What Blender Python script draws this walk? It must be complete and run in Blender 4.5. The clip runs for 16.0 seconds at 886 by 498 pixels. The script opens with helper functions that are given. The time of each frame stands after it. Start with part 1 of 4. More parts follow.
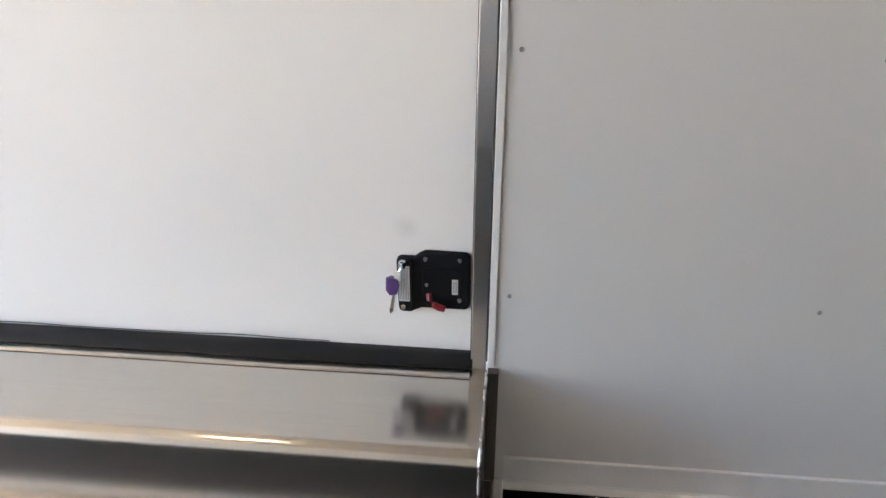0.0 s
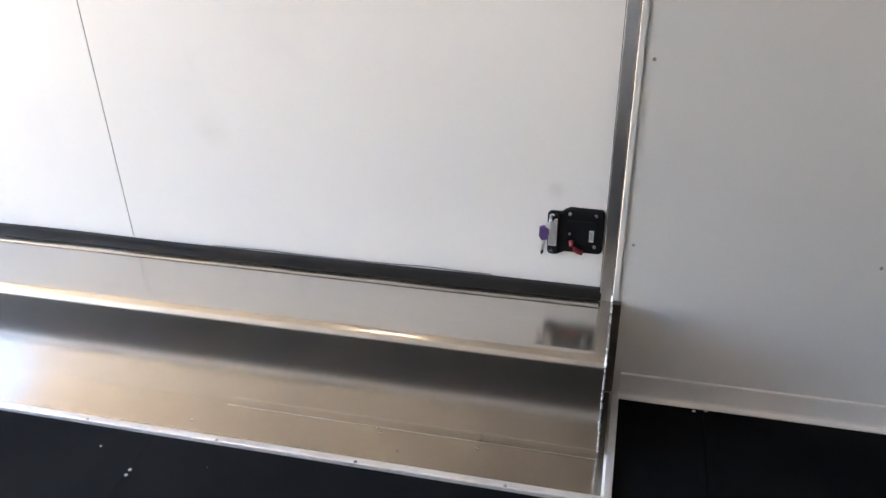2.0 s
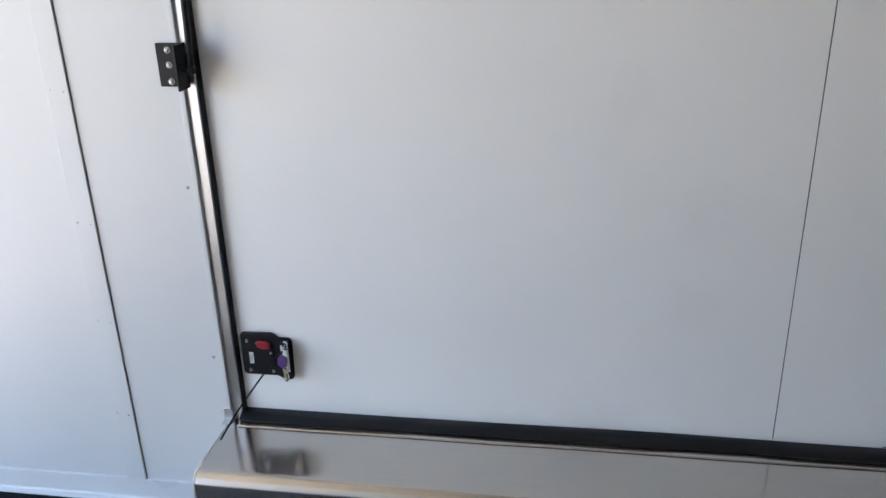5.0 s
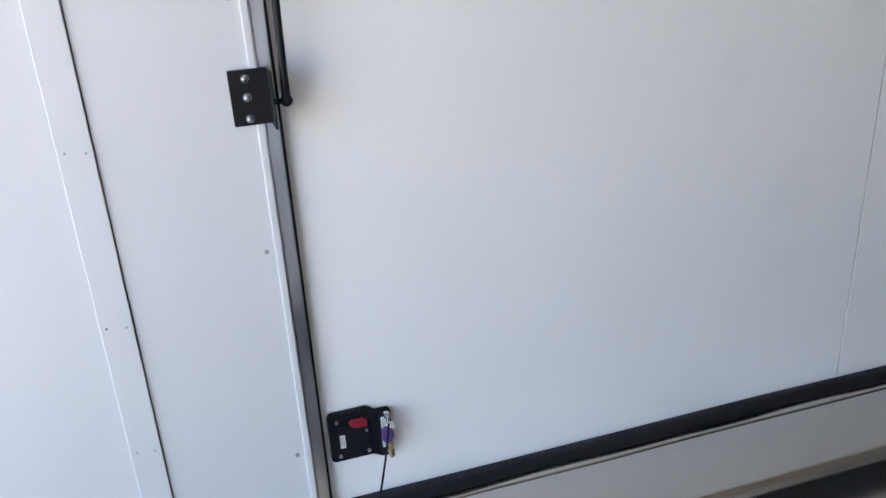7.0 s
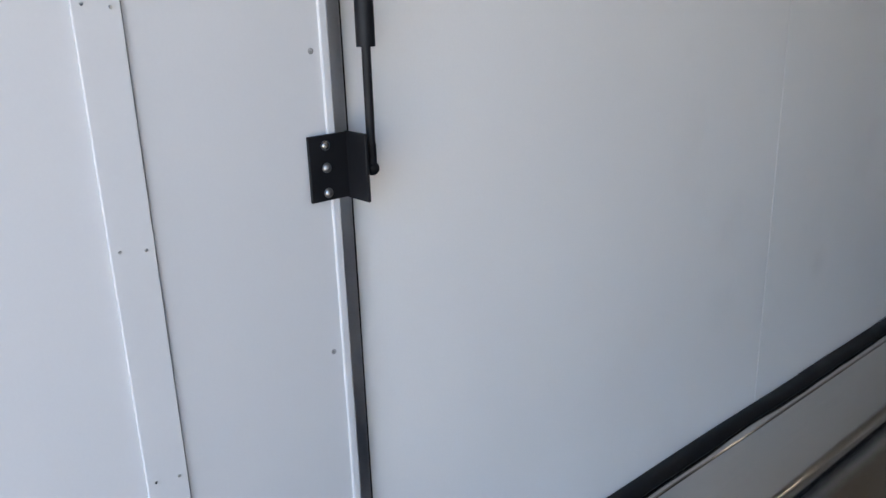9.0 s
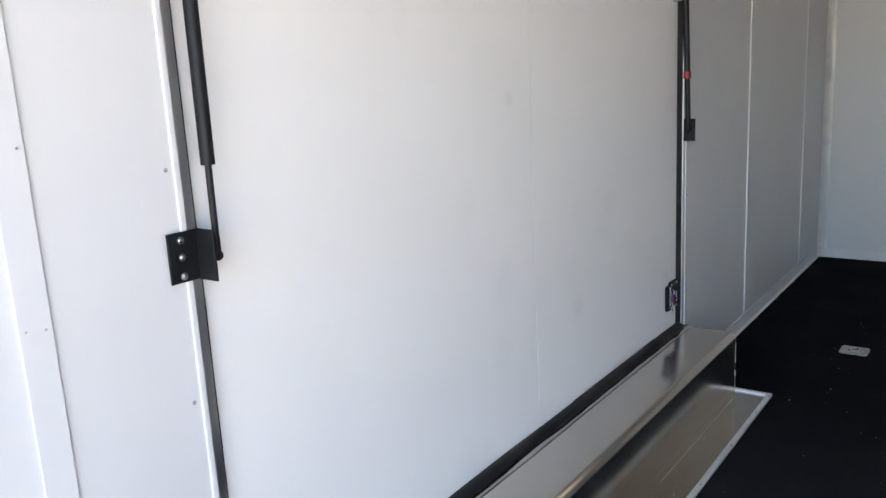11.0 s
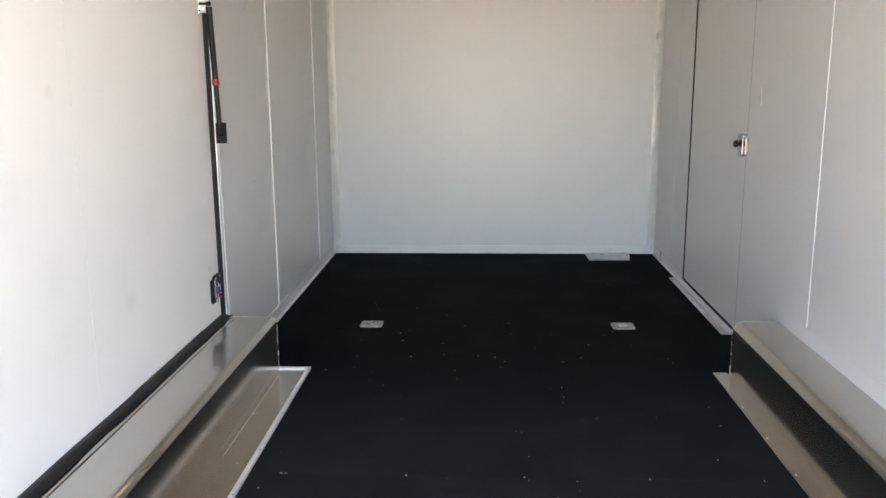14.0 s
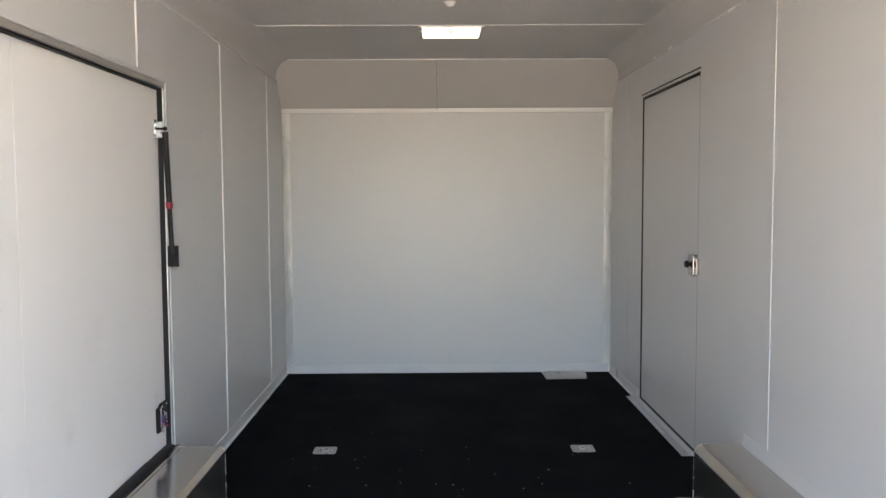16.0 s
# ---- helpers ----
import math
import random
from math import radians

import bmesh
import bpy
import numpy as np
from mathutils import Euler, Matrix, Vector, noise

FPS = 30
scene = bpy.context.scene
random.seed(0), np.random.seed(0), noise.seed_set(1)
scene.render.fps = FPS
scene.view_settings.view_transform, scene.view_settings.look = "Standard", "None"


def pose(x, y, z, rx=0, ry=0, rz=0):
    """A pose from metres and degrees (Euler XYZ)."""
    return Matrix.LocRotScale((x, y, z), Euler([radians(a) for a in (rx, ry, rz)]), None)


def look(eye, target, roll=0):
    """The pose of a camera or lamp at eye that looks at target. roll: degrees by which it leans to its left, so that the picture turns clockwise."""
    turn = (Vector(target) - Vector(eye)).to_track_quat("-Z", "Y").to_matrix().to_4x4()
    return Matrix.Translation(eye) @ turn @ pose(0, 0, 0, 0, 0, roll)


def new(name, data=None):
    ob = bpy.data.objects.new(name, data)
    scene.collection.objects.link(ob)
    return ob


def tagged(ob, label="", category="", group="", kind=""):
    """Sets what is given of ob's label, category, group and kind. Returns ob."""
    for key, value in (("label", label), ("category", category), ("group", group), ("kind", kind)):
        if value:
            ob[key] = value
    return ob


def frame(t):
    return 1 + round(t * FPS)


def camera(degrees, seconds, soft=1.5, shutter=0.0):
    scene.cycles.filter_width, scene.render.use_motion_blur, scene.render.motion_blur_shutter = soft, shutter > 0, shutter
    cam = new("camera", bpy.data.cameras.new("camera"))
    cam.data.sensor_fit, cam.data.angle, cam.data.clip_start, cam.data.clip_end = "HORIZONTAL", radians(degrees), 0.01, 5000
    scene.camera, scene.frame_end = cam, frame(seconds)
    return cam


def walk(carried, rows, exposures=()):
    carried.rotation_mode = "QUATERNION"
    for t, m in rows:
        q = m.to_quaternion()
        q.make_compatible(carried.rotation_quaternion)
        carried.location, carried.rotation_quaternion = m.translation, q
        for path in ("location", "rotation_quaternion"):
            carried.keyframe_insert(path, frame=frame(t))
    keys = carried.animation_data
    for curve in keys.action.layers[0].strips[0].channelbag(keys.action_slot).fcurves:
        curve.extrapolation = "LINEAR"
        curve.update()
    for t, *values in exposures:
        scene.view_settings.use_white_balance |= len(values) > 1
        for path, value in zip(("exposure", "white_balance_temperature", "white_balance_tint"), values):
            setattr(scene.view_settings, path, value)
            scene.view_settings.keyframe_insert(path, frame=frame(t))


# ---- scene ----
cam = camera(56.8, 16.0)
PATH = [
    (0, (1.14, 0.16, 1.132), (-0.6, -0.006, 0.16), 0.2),
    (0.5, (1.26, 0.234, 1.199), (-0.46, 0.047, 0.195), 0.3),
    (1, (1.396, 0.311, 1.262), (-0.313, 0.023, 0.264), 0.0),
    (1.5, (1.478, 0.283, 1.282), (-0.208, -0.122, 0.286), -1.0),
    (2, (1.571, 0.125, 1.304), (-0.104, -0.286, 0.292), -1.3),
    (2.5, (1.63, -0.047, 1.306), (-0.026, -0.588, 0.323), -0.6),
    (3, (1.611, -0.425, 1.328), (-0.06, -1.059, 0.43), -0.8),
    (3.5, (1.583, -0.706, 1.32), (-0.123, -1.379, 0.521), -2.6),
    (4, (1.617, -0.98, 1.339), (-0.145, -1.514, 0.556), -1.9),
    (4.5, (1.597, -1.288, 1.354), (-0.204, -1.7, 0.59), -1.5),
    (6.8, (1.314, -2.283, 1.361), (-0.485, -1.889, 0.582), -3.4),
    (7, (1.288, -2.405, 1.355), (-0.481, -1.89, 0.576), -3.4),
    (7.5, (1.2, -2.595, 1.343), (-0.516, -1.934, 0.558), -3.3),
    (8, (1.031, -2.75, 1.326), (-0.665, -1.987, 0.591), -3.5),
    (8.5, (0.935, -2.817, 1.337), (-0.685, -1.857, 0.663), -1.0),
    (9, (0.895, -2.89, 1.309), (-0.559, -1.655, 0.708), -1.9),
    (9.5, (0.914, -3.051, 1.345), (-0.275, -1.554, 0.759), -3.6),
    (11.8, (1.222, -3.227, 1.38), (0.085, -1.629, 0.99), -3.1),
    (12, (1.21, -3.268, 1.371), (0.107, -1.656, 0.942), -3.0),
    (12.5, (1.129, -3.362, 1.327), (0.158, -1.68, 0.849), -3.4),
    (13, (1.133, -3.453, 1.322), (0.454, -1.632, 0.85), -3.0),
    (13.5, (1.15, -3.452, 1.325), (0.775, -1.536, 0.889), -1.7),
    (14, (1.159, -3.419, 1.319), (1.061, -1.464, 0.912), -0.4),
    (14.5, (1.157, -3.391, 1.328), (1.234, -1.416, 1.019), -0.1),
    (15, (1.153, -3.372, 1.338), (1.239, -1.386, 1.124), 0.0),
    (15.5, (1.15, -3.383, 1.343), (1.209, -1.392, 1.168), -0.1),
    (16, (1.147, -3.382, 1.353), (1.162, -1.386, 1.219), -0.3),
]
walk(cam, [(t, look(eye, target, roll)) for t, eye, target, roll in PATH],
     exposures=[(0.0, 4.87, 6750, 13), (0.5, 5.02, 6850, 14), (1.5, 4.86, 6780, 14), (2.5, 4.44, 6550, 13), (3.0, 3.76, 6450, 10), (3.5, 3.35, 6350, 10), (4.0, 3.22, 6250, 10), (4.5, 3.32, 6150, 10), (7.0, 3.5, 5900, 10), (8.0, 3.22, 5750, 9),
                (8.5, 2.94, 5700, 9), (9.0, 3.12, 5800, 10), (9.5, 3.62, 5900, 11), (12.0, 3.9, 6200, 11), (12.5, 3.98, 6300, 11), (13.0, 4.08, 6450, 11), (14.0, 4.56, 6630, 12), (14.5, 4.68, 6680, 12), (15.0, 4.52, 6640, 12), (16.0, 4.24, 6540, 12)])

# ---- world, sun ----
SUN_EL, SUN_AZ = 50, 172     # degrees; azimuth of the sun's place, counted from +x to +y
world = bpy.data.worlds.new("sky")
scene.world = world
world.use_nodes = True
wn = world.node_tree
sky = wn.nodes.new("ShaderNodeTexSky")
sky.sky_type = "NISHITA"
sky.sun_disc = False
sky.sun_elevation = radians(SUN_EL)
sky.sun_rotation = radians(90 - SUN_AZ)
bgn = wn.nodes["Background"]
bgn.inputs["Strength"].default_value = 0.1
wn.links.new(sky.outputs[0], bgn.inputs["Color"])
sun_data = bpy.data.lights.new("sun", "SUN")
sun_data.energy, sun_data.angle, sun_data.color = 3.0, radians(0.5), (1.0, 0.93, 0.82)
sun = new("sun", sun_data)
sd = Vector((math.cos(radians(SUN_EL)) * math.cos(radians(SUN_AZ)), math.cos(radians(SUN_EL)) * math.sin(radians(SUN_AZ)), math.sin(radians(SUN_EL))))
sun.matrix_world = look(sd * 30, (0, 0, 0))

# ---- plan (metres) ----
W = 2.46                     # inner width; x = 0 is the wall with the escape door
YF, YR = 2.765, -3.52         # front wall, rear opening
ZC = 2.30                    # ceiling
COVE = 0.135                 # cove between wall and ceiling
DY0, DY1 = -2.2800, 0.0985       # escape door leaf, along y
DZ0, DZ1 = 0.276, 1.795      # escape door leaf, bottom and top
REC = -0.025                 # face of the escape door leaf
SEAM = -1.082                # joint of the leaf's two skins
EY0, EY1, EZ0, EZ1 = 0.724, 1.847, 0.03, 1.955   # entry door in the other wall
JOINTS = (-2.59, -0.188, 1.030, 2.220)    # wall panel joints


# ---- materials ----
def mat(name, color, rough=0.5, metal=0.0, var=0.04, scale=3.0, fine=180.0, bump=0.02, rvar=0.08, spec=0.5, stretch=(1, 1, 1), stain=0.0, stain_color=(0.3, 0.29, 0.28), coat=0.0):
    m = bpy.data.materials.new(name)
    m.use_nodes = True
    nt = m.node_tree
    n, l = nt.nodes, nt.links
    b = n["Principled BSDF"]
    geo = n.new("ShaderNodeNewGeometry")
    mp = n.new("ShaderNodeMapping")
    mp.inputs["Scale"].default_value = stretch
    l.new(geo.outputs["Position"], mp.inputs["Vector"])
    big = n.new("ShaderNodeTexNoise")
    big.inputs["Scale"].default_value, big.inputs["Detail"].default_value = scale, 5
    l.new(mp.outputs[0], big.inputs["Vector"])
    small = n.new("ShaderNodeTexNoise")
    small.inputs["Scale"].default_value, small.inputs["Detail"].default_value = fine, 3
    l.new(mp.outputs[0], small.inputs["Vector"])
    ramp = n.new("ShaderNodeMapRange")
    ramp.inputs["From Min"].default_value, ramp.inputs["From Max"].default_value = 0.3, 0.7
    ramp.inputs["To Min"].default_value, ramp.inputs["To Max"].default_value = 1 - var, 1 + var
    l.new(big.outputs[0], ramp.inputs[0])
    grain = n.new("ShaderNodeMapRange")
    grain.inputs["From Min"].default_value, grain.inputs["From Max"].default_value = 0.3, 0.7
    grain.inputs["To Min"].default_value, grain.inputs["To Max"].default_value = 1 - var * 0.6, 1 + var * 0.6
    l.new(small.outputs[0], grain.inputs[0])
    mul = n.new("ShaderNodeMath")
    mul.operation = "MULTIPLY"
    l.new(ramp.outputs[0], mul.inputs[0])
    l.new(grain.outputs[0], mul.inputs[1])
    mix = n.new("ShaderNodeVectorMath")
    mix.operation = "SCALE"
    mix.inputs[0].default_value = color[:3]
    l.new(mul.outputs[0], mix.inputs["Scale"])
    out = mix.outputs[0]
    if stain:
        sn = n.new("ShaderNodeTexNoise")
        sn.inputs["Scale"].default_value, sn.inputs["Detail"].default_value, sn.inputs["Roughness"].default_value = 2.3, 4, 0.55
        l.new(geo.outputs["Position"], sn.inputs["Vector"])
        sr = n.new("ShaderNodeMapRange")
        sr.inputs["From Min"].default_value, sr.inputs["From Max"].default_value = 0.60, 0.78
        sr.inputs["To Min"].default_value, sr.inputs["To Max"].default_value = 0, stain
        l.new(sn.outputs[0], sr.inputs[0])
        sm = n.new("ShaderNodeMix")
        sm.data_type = "RGBA"
        sm.inputs[7].default_value = (*stain_color, 1)
        l.new(sr.outputs[0], sm.inputs[0])
        l.new(out, sm.inputs[6])
        out = sm.outputs[2]
    l.new(out, b.inputs["Base Color"])
    rr = n.new("ShaderNodeMapRange")
    rr.inputs["From Min"].default_value, rr.inputs["From Max"].default_value = 0.3, 0.7
    rr.inputs["To Min"].default_value, rr.inputs["To Max"].default_value = max(0.02, rough - rvar), min(1, rough + rvar)
    l.new(big.outputs[0], rr.inputs[0])
    l.new(rr.outputs[0], b.inputs["Roughness"])
    b.inputs["Metallic"].default_value = metal
    b.inputs["Specular IOR Level"].default_value = spec
    b.inputs["Coat Weight"].default_value = coat
    if bump:
        bp = n.new("ShaderNodeBump")
        bp.inputs["Strength"].default_value, bp.inputs["Distance"].default_value = bump, 0.004
        l.new(small.outputs[0], bp.inputs["Height"])
        l.new(bp.outputs[0], b.inputs["Normal"])
    return m


WHITE = mat("white_panel", (0.605, 0.608, 0.612), 0.36, var=0.012, scale=2.2, fine=260, bump=0.012, rvar=0.03)
DOORW = mat("white_door_skin", (0.805, 0.80, 0.79), 0.45, var=0.014, scale=2.6, fine=240, bump=0.015, rvar=0.06, stain=0.10)


def smudges(m, spots):
    """Faint handled-dirt marks on a skin: soft patches at given places (y, z, radius, strength)."""
    n, l = m.node_tree.nodes, m.node_tree.links
    b = n["Principled BSDF"]
    src = b.inputs["Base Color"].links[0].from_socket
    geo = n.new("ShaderNodeNewGeometry")
    nz = n.new("ShaderNodeTexNoise")
    nz.inputs["Scale"].default_value, nz.inputs["Detail"].default_value = 26, 4
    l.new(geo.outputs["Position"], nz.inputs["Vector"])
    for y, z, r, k in spots:
        d = n.new("ShaderNodeVectorMath")
        d.operation = "DISTANCE"
        d.inputs[1].default_value = (REC, y, z)
        l.new(geo.outputs["Position"], d.inputs[0])
        a = n.new("ShaderNodeMapRange")
        a.interpolation_type = "SMOOTHERSTEP"
        a.inputs["From Min"].default_value, a.inputs["From Max"].default_value = 0.0, r
        a.inputs["To Min"].default_value, a.inputs["To Max"].default_value = k * 2, 0.0
        l.new(d.outputs["Value"], a.inputs[0])
        mu = n.new("ShaderNodeMath")
        mu.operation = "MULTIPLY"
        l.new(a.outputs[0], mu.inputs[0])
        l.new(nz.outputs[0], mu.inputs[1])
        mx = n.new("ShaderNodeMix")
        mx.data_type = "RGBA"
        mx.inputs[7].default_value = (0.42, 0.41, 0.40, 1)
        l.new(mu.outputs[0], mx.inputs[0])
        l.new(src, mx.inputs[6])
        src = mx.outputs[2]
    l.new(src, b.inputs["Base Color"])


smudges(DOORW, ((-0.012, 0.517, 0.030, 0.24), (-0.807, 0.594, 0.07, 0.11), (-1.27, 0.79, 0.13, 0.07), (-0.62, 0.86, 0.13, 0.05), (-1.28, 0.60, 0.10, 0.05), (-1.202, 1.293, 0.035, 0.14)))
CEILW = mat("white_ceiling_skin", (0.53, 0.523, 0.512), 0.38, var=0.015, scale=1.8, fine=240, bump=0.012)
TRIMW = mat("white_trim", (0.83, 0.83, 0.83), 0.22, var=0.02, scale=6, bump=0.01, coat=0.2)
FILM = mat("glossy_corner_film", (0.93, 0.93, 0.92), 0.16, var=0.03, scale=9, fine=40, bump=0.05, coat=1.0)
ALU = mat("mill_aluminium", (0.58, 0.555, 0.515), 0.155, 1.0, var=0.05, scale=1.7, fine=150, bump=0, rvar=0.03, stretch=(1, 0.05, 1), stain=0.10, stain_color=(0.46, 0.44, 0.41))
ALUB = mat("bright_aluminium", (0.84, 0.84, 0.85), 0.40, 0.55, var=0.05, scale=5, fine=200, bump=0.03, rvar=0.08)
ALUD = mat("grey_aluminium_frame", (0.62, 0.62, 0.63), 0.36, 1.0, var=0.05, scale=4, fine=200, bump=0.02)
ENDM = mat("dark_metal", (0.090, 0.076, 0.068), 0.45, var=0.2, scale=14, fine=200, bump=0.08)
WELD = mat("weld_bead", (0.72, 0.71, 0.69), 0.28, 1.0, var=0.1, scale=40, fine=320, bump=0.4)
RUBBER = mat("black_rubber", (0.006, 0.006, 0.007), 0.58, spec=0.28, var=0.12, scale=9, fine=300, bump=0.08)
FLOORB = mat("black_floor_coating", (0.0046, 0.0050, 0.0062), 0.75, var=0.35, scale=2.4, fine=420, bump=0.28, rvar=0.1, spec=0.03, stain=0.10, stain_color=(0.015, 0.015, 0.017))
BLACKM = mat("black_powder_coat", (0.0075, 0.0075, 0.009), 0.5, spec=0.24, var=0.1, scale=20, fine=500, bump=0.05)
BLACKP = mat("black_plastic", (0.006, 0.006, 0.0075), 0.55, spec=0.22, var=0.1, scale=14, fine=400, bump=0.04)
STEEL = mat("zinc_steel", (0.50, 0.50, 0.49), 0.30, 1.0, var=0.1, scale=30, fine=300, bump=0.08)
SCREWP = mat("worn_painted_screw", (0.27, 0.27, 0.265), 0.4, 0.0, var=0.5, scale=240, fine=500, bump=0.2)
CHROME = mat("chrome", (0.80, 0.80, 0.80), 0.10, 1.0, var=0.03, scale=14, bump=0.01, rvar=0.03)
DCHROME = mat("dull_chrome", (0.33, 0.33, 0.34), 0.16, 1.0, var=0.08, scale=25, bump=0.03)
ZINC = mat("dull_zinc", (0.36, 0.36, 0.36), 0.36, 1.0, var=0.15, scale=40, fine=300, bump=0.08, rvar=0.1)
RED = mat("red_plastic", (0.24, 0.010, 0.022), 0.42, var=0.06, scale=30, bump=0.02)
BRASS = mat("pale_brass", (0.80, 0.71, 0.50), 0.28, 1.0, var=0.05, scale=40, bump=0.03)
PURPLE = mat("purple_plastic", (0.085, 0.045, 0.17), 0.4, var=0.1, scale=40, bump=0.03)
LABEL = mat("white_label", (0.70, 0.70, 0.68), 0.5, var=0.04, scale=30, bump=0.01)
PRINT = mat("grey_print", (0.22, 0.22, 0.22), 0.6, var=0.05, scale=40, bump=0)
FLAPR = mat("glossy_black_rubber", (0.005, 0.005, 0.006), 0.50, spec=0.30, var=0.15, scale=7, fine=200, bump=0.08, rvar=0.1)
PAPER = mat("white_paper", (0.94, 0.94, 0.94), 0.32, coat=0.5, var=0.02, scale=12, bump=0.03)
CHIP = mat("pale_debris", (0.42, 0.41, 0.39), 0.7, var=0.2, scale=60, bump=0.1)
SKIN = mat("white_outer_skin", (0.72, 0.72, 0.72), 0.3, var=0.02, scale=1.0, bump=0.01)
GROUND = mat("dry_ground", (0.44, 0.345, 0.24), 0.9, var=0.18, scale=0.35, fine=9, bump=0.3)
JOINT = mat("dark_joint", (0.05, 0.05, 0.05), 0.8, var=0.05, scale=20, bump=0)

BASEW = mat("white_base_trim", (0.66, 0.66, 0.665), 0.34, var=0.03, scale=5, fine=160, bump=0.015)


def dust_and_rear_light(m, y_far, y_near, color, amount):
    """Uneven dust thinning towards the front, with the rear's brighter light painted in."""
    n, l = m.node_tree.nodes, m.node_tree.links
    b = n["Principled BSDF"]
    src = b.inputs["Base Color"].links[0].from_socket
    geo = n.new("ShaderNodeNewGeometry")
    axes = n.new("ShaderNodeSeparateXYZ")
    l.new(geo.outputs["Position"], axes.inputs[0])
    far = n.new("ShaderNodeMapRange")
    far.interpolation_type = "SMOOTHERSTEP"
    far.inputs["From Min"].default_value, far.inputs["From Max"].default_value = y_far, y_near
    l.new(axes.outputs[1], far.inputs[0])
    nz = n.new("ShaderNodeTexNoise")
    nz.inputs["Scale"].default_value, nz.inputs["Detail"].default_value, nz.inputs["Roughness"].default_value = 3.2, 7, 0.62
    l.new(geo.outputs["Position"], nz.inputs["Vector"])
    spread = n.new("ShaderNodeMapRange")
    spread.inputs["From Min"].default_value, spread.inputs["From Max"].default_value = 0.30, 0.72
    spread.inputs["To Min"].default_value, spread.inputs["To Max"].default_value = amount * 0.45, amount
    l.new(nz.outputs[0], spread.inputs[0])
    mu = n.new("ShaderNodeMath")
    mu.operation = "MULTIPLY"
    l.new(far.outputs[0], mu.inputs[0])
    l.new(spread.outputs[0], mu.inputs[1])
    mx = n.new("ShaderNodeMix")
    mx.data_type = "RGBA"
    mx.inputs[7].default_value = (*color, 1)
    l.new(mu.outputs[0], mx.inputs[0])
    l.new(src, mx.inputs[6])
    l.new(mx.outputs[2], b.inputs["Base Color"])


# floor: dust scuffs plus the rear end's light, put into the base colour
dust_and_rear_light(FLOORB, 0.7, -1.1, (0.030, 0.032, 0.036), 0.48)


def rolled(m, amount, haze):
    """Rolling grain along y: a clear sheen spread across the grain, and a thin haze over it."""
    n, l = m.node_tree.nodes, m.node_tree.links
    b = n["Principled BSDF"]
    grain = n.new("ShaderNodeCombineXYZ")
    grain.inputs[1].default_value = 1.0
    w = n.new("ShaderNodeBsdfPrincipled")
    w.inputs["Metallic"].default_value = 1.0
    w.inputs["Roughness"].default_value = 0.42
    l.new(b.inputs["Base Color"].links[0].from_socket, w.inputs["Base Color"])
    for node, k in ((b, amount), (w, 0.9)):
        l.new(grain.outputs[0], node.inputs["Tangent"])
        node.inputs["Anisotropic"].default_value = k
        node.inputs["Anisotropic Rotation"].default_value = 0.25
    mx = n.new("ShaderNodeMixShader")
    mx.inputs[0].default_value = haze
    l.new(b.outputs[0], mx.inputs[1])
    l.new(w.outputs[0], mx.inputs[2])
    l.new(mx.outputs[0], n["Material Output"].inputs["Surface"])


rolled(ALU, 0.6, 0.14)

LID = bpy.data.materials.new("translucent_lid")
LID.use_nodes = True
_n, _l = LID.node_tree.nodes, LID.node_tree.links
_t = _n.new("ShaderNodeBsdfTranslucent")
_t.inputs["Color"].default_value = (0.80, 0.72, 0.60, 1)
_mx = _n.new("ShaderNodeMixShader")
_mx.inputs[0].default_value = 0.9
_b = _n["Principled BSDF"]
_b.inputs["Base Color"].default_value = (0.8, 0.8, 0.79, 1)
_l.new(_b.outputs[0], _mx.inputs[1])
_l.new(_t.outputs[0], _mx.inputs[2])
_l.new(_mx.outputs[0], _n["Material Output"].inputs["Surface"])


# ---- mesh helpers ----
def box(bm, x0, x1, y0, y1, z0, z1, bev=0.0):
    vs = [bm.verts.new((x, y, z)) for x in (x0, x1) for y in (y0, y1) for z in (z0, z1)]
    fs = [bm.faces.new([vs[i] for i in q]) for q in ((0, 1, 3, 2), (4, 6, 7, 5), (0, 4, 5, 1), (2, 3, 7, 6), (0, 2, 6, 4), (1, 5, 7, 3))]
    if bev:
        es = list({e for f in fs for e in f.edges})
        bmesh.ops.bevel(bm, geom=es, offset=bev, segments=2, affect="EDGES", profile=0.5)
    return bm


def cyl(bm, p, q, r, r2=None, seg=20):
    p, q = Vector(p), Vector(q)
    d = q - p
    m = Matrix.Translation((p + q) / 2) @ d.to_track_quat("Z", "Y").to_matrix().to_4x4()
    bmesh.ops.create_cone(bm, cap_ends=True, segments=seg, radius1=r, radius2=r if r2 is None else r2, depth=d.length, matrix=m)
    return bm


def ball(bm, c, r, sx=1, sy=1, sz=1, seg=16):
    bmesh.ops.create_uvsphere(bm, u_segments=seg, v_segments=seg // 2, radius=r, matrix=Matrix.Translation(c) @ Matrix.Diagonal((sx, sy, sz, 1)))
    return bm


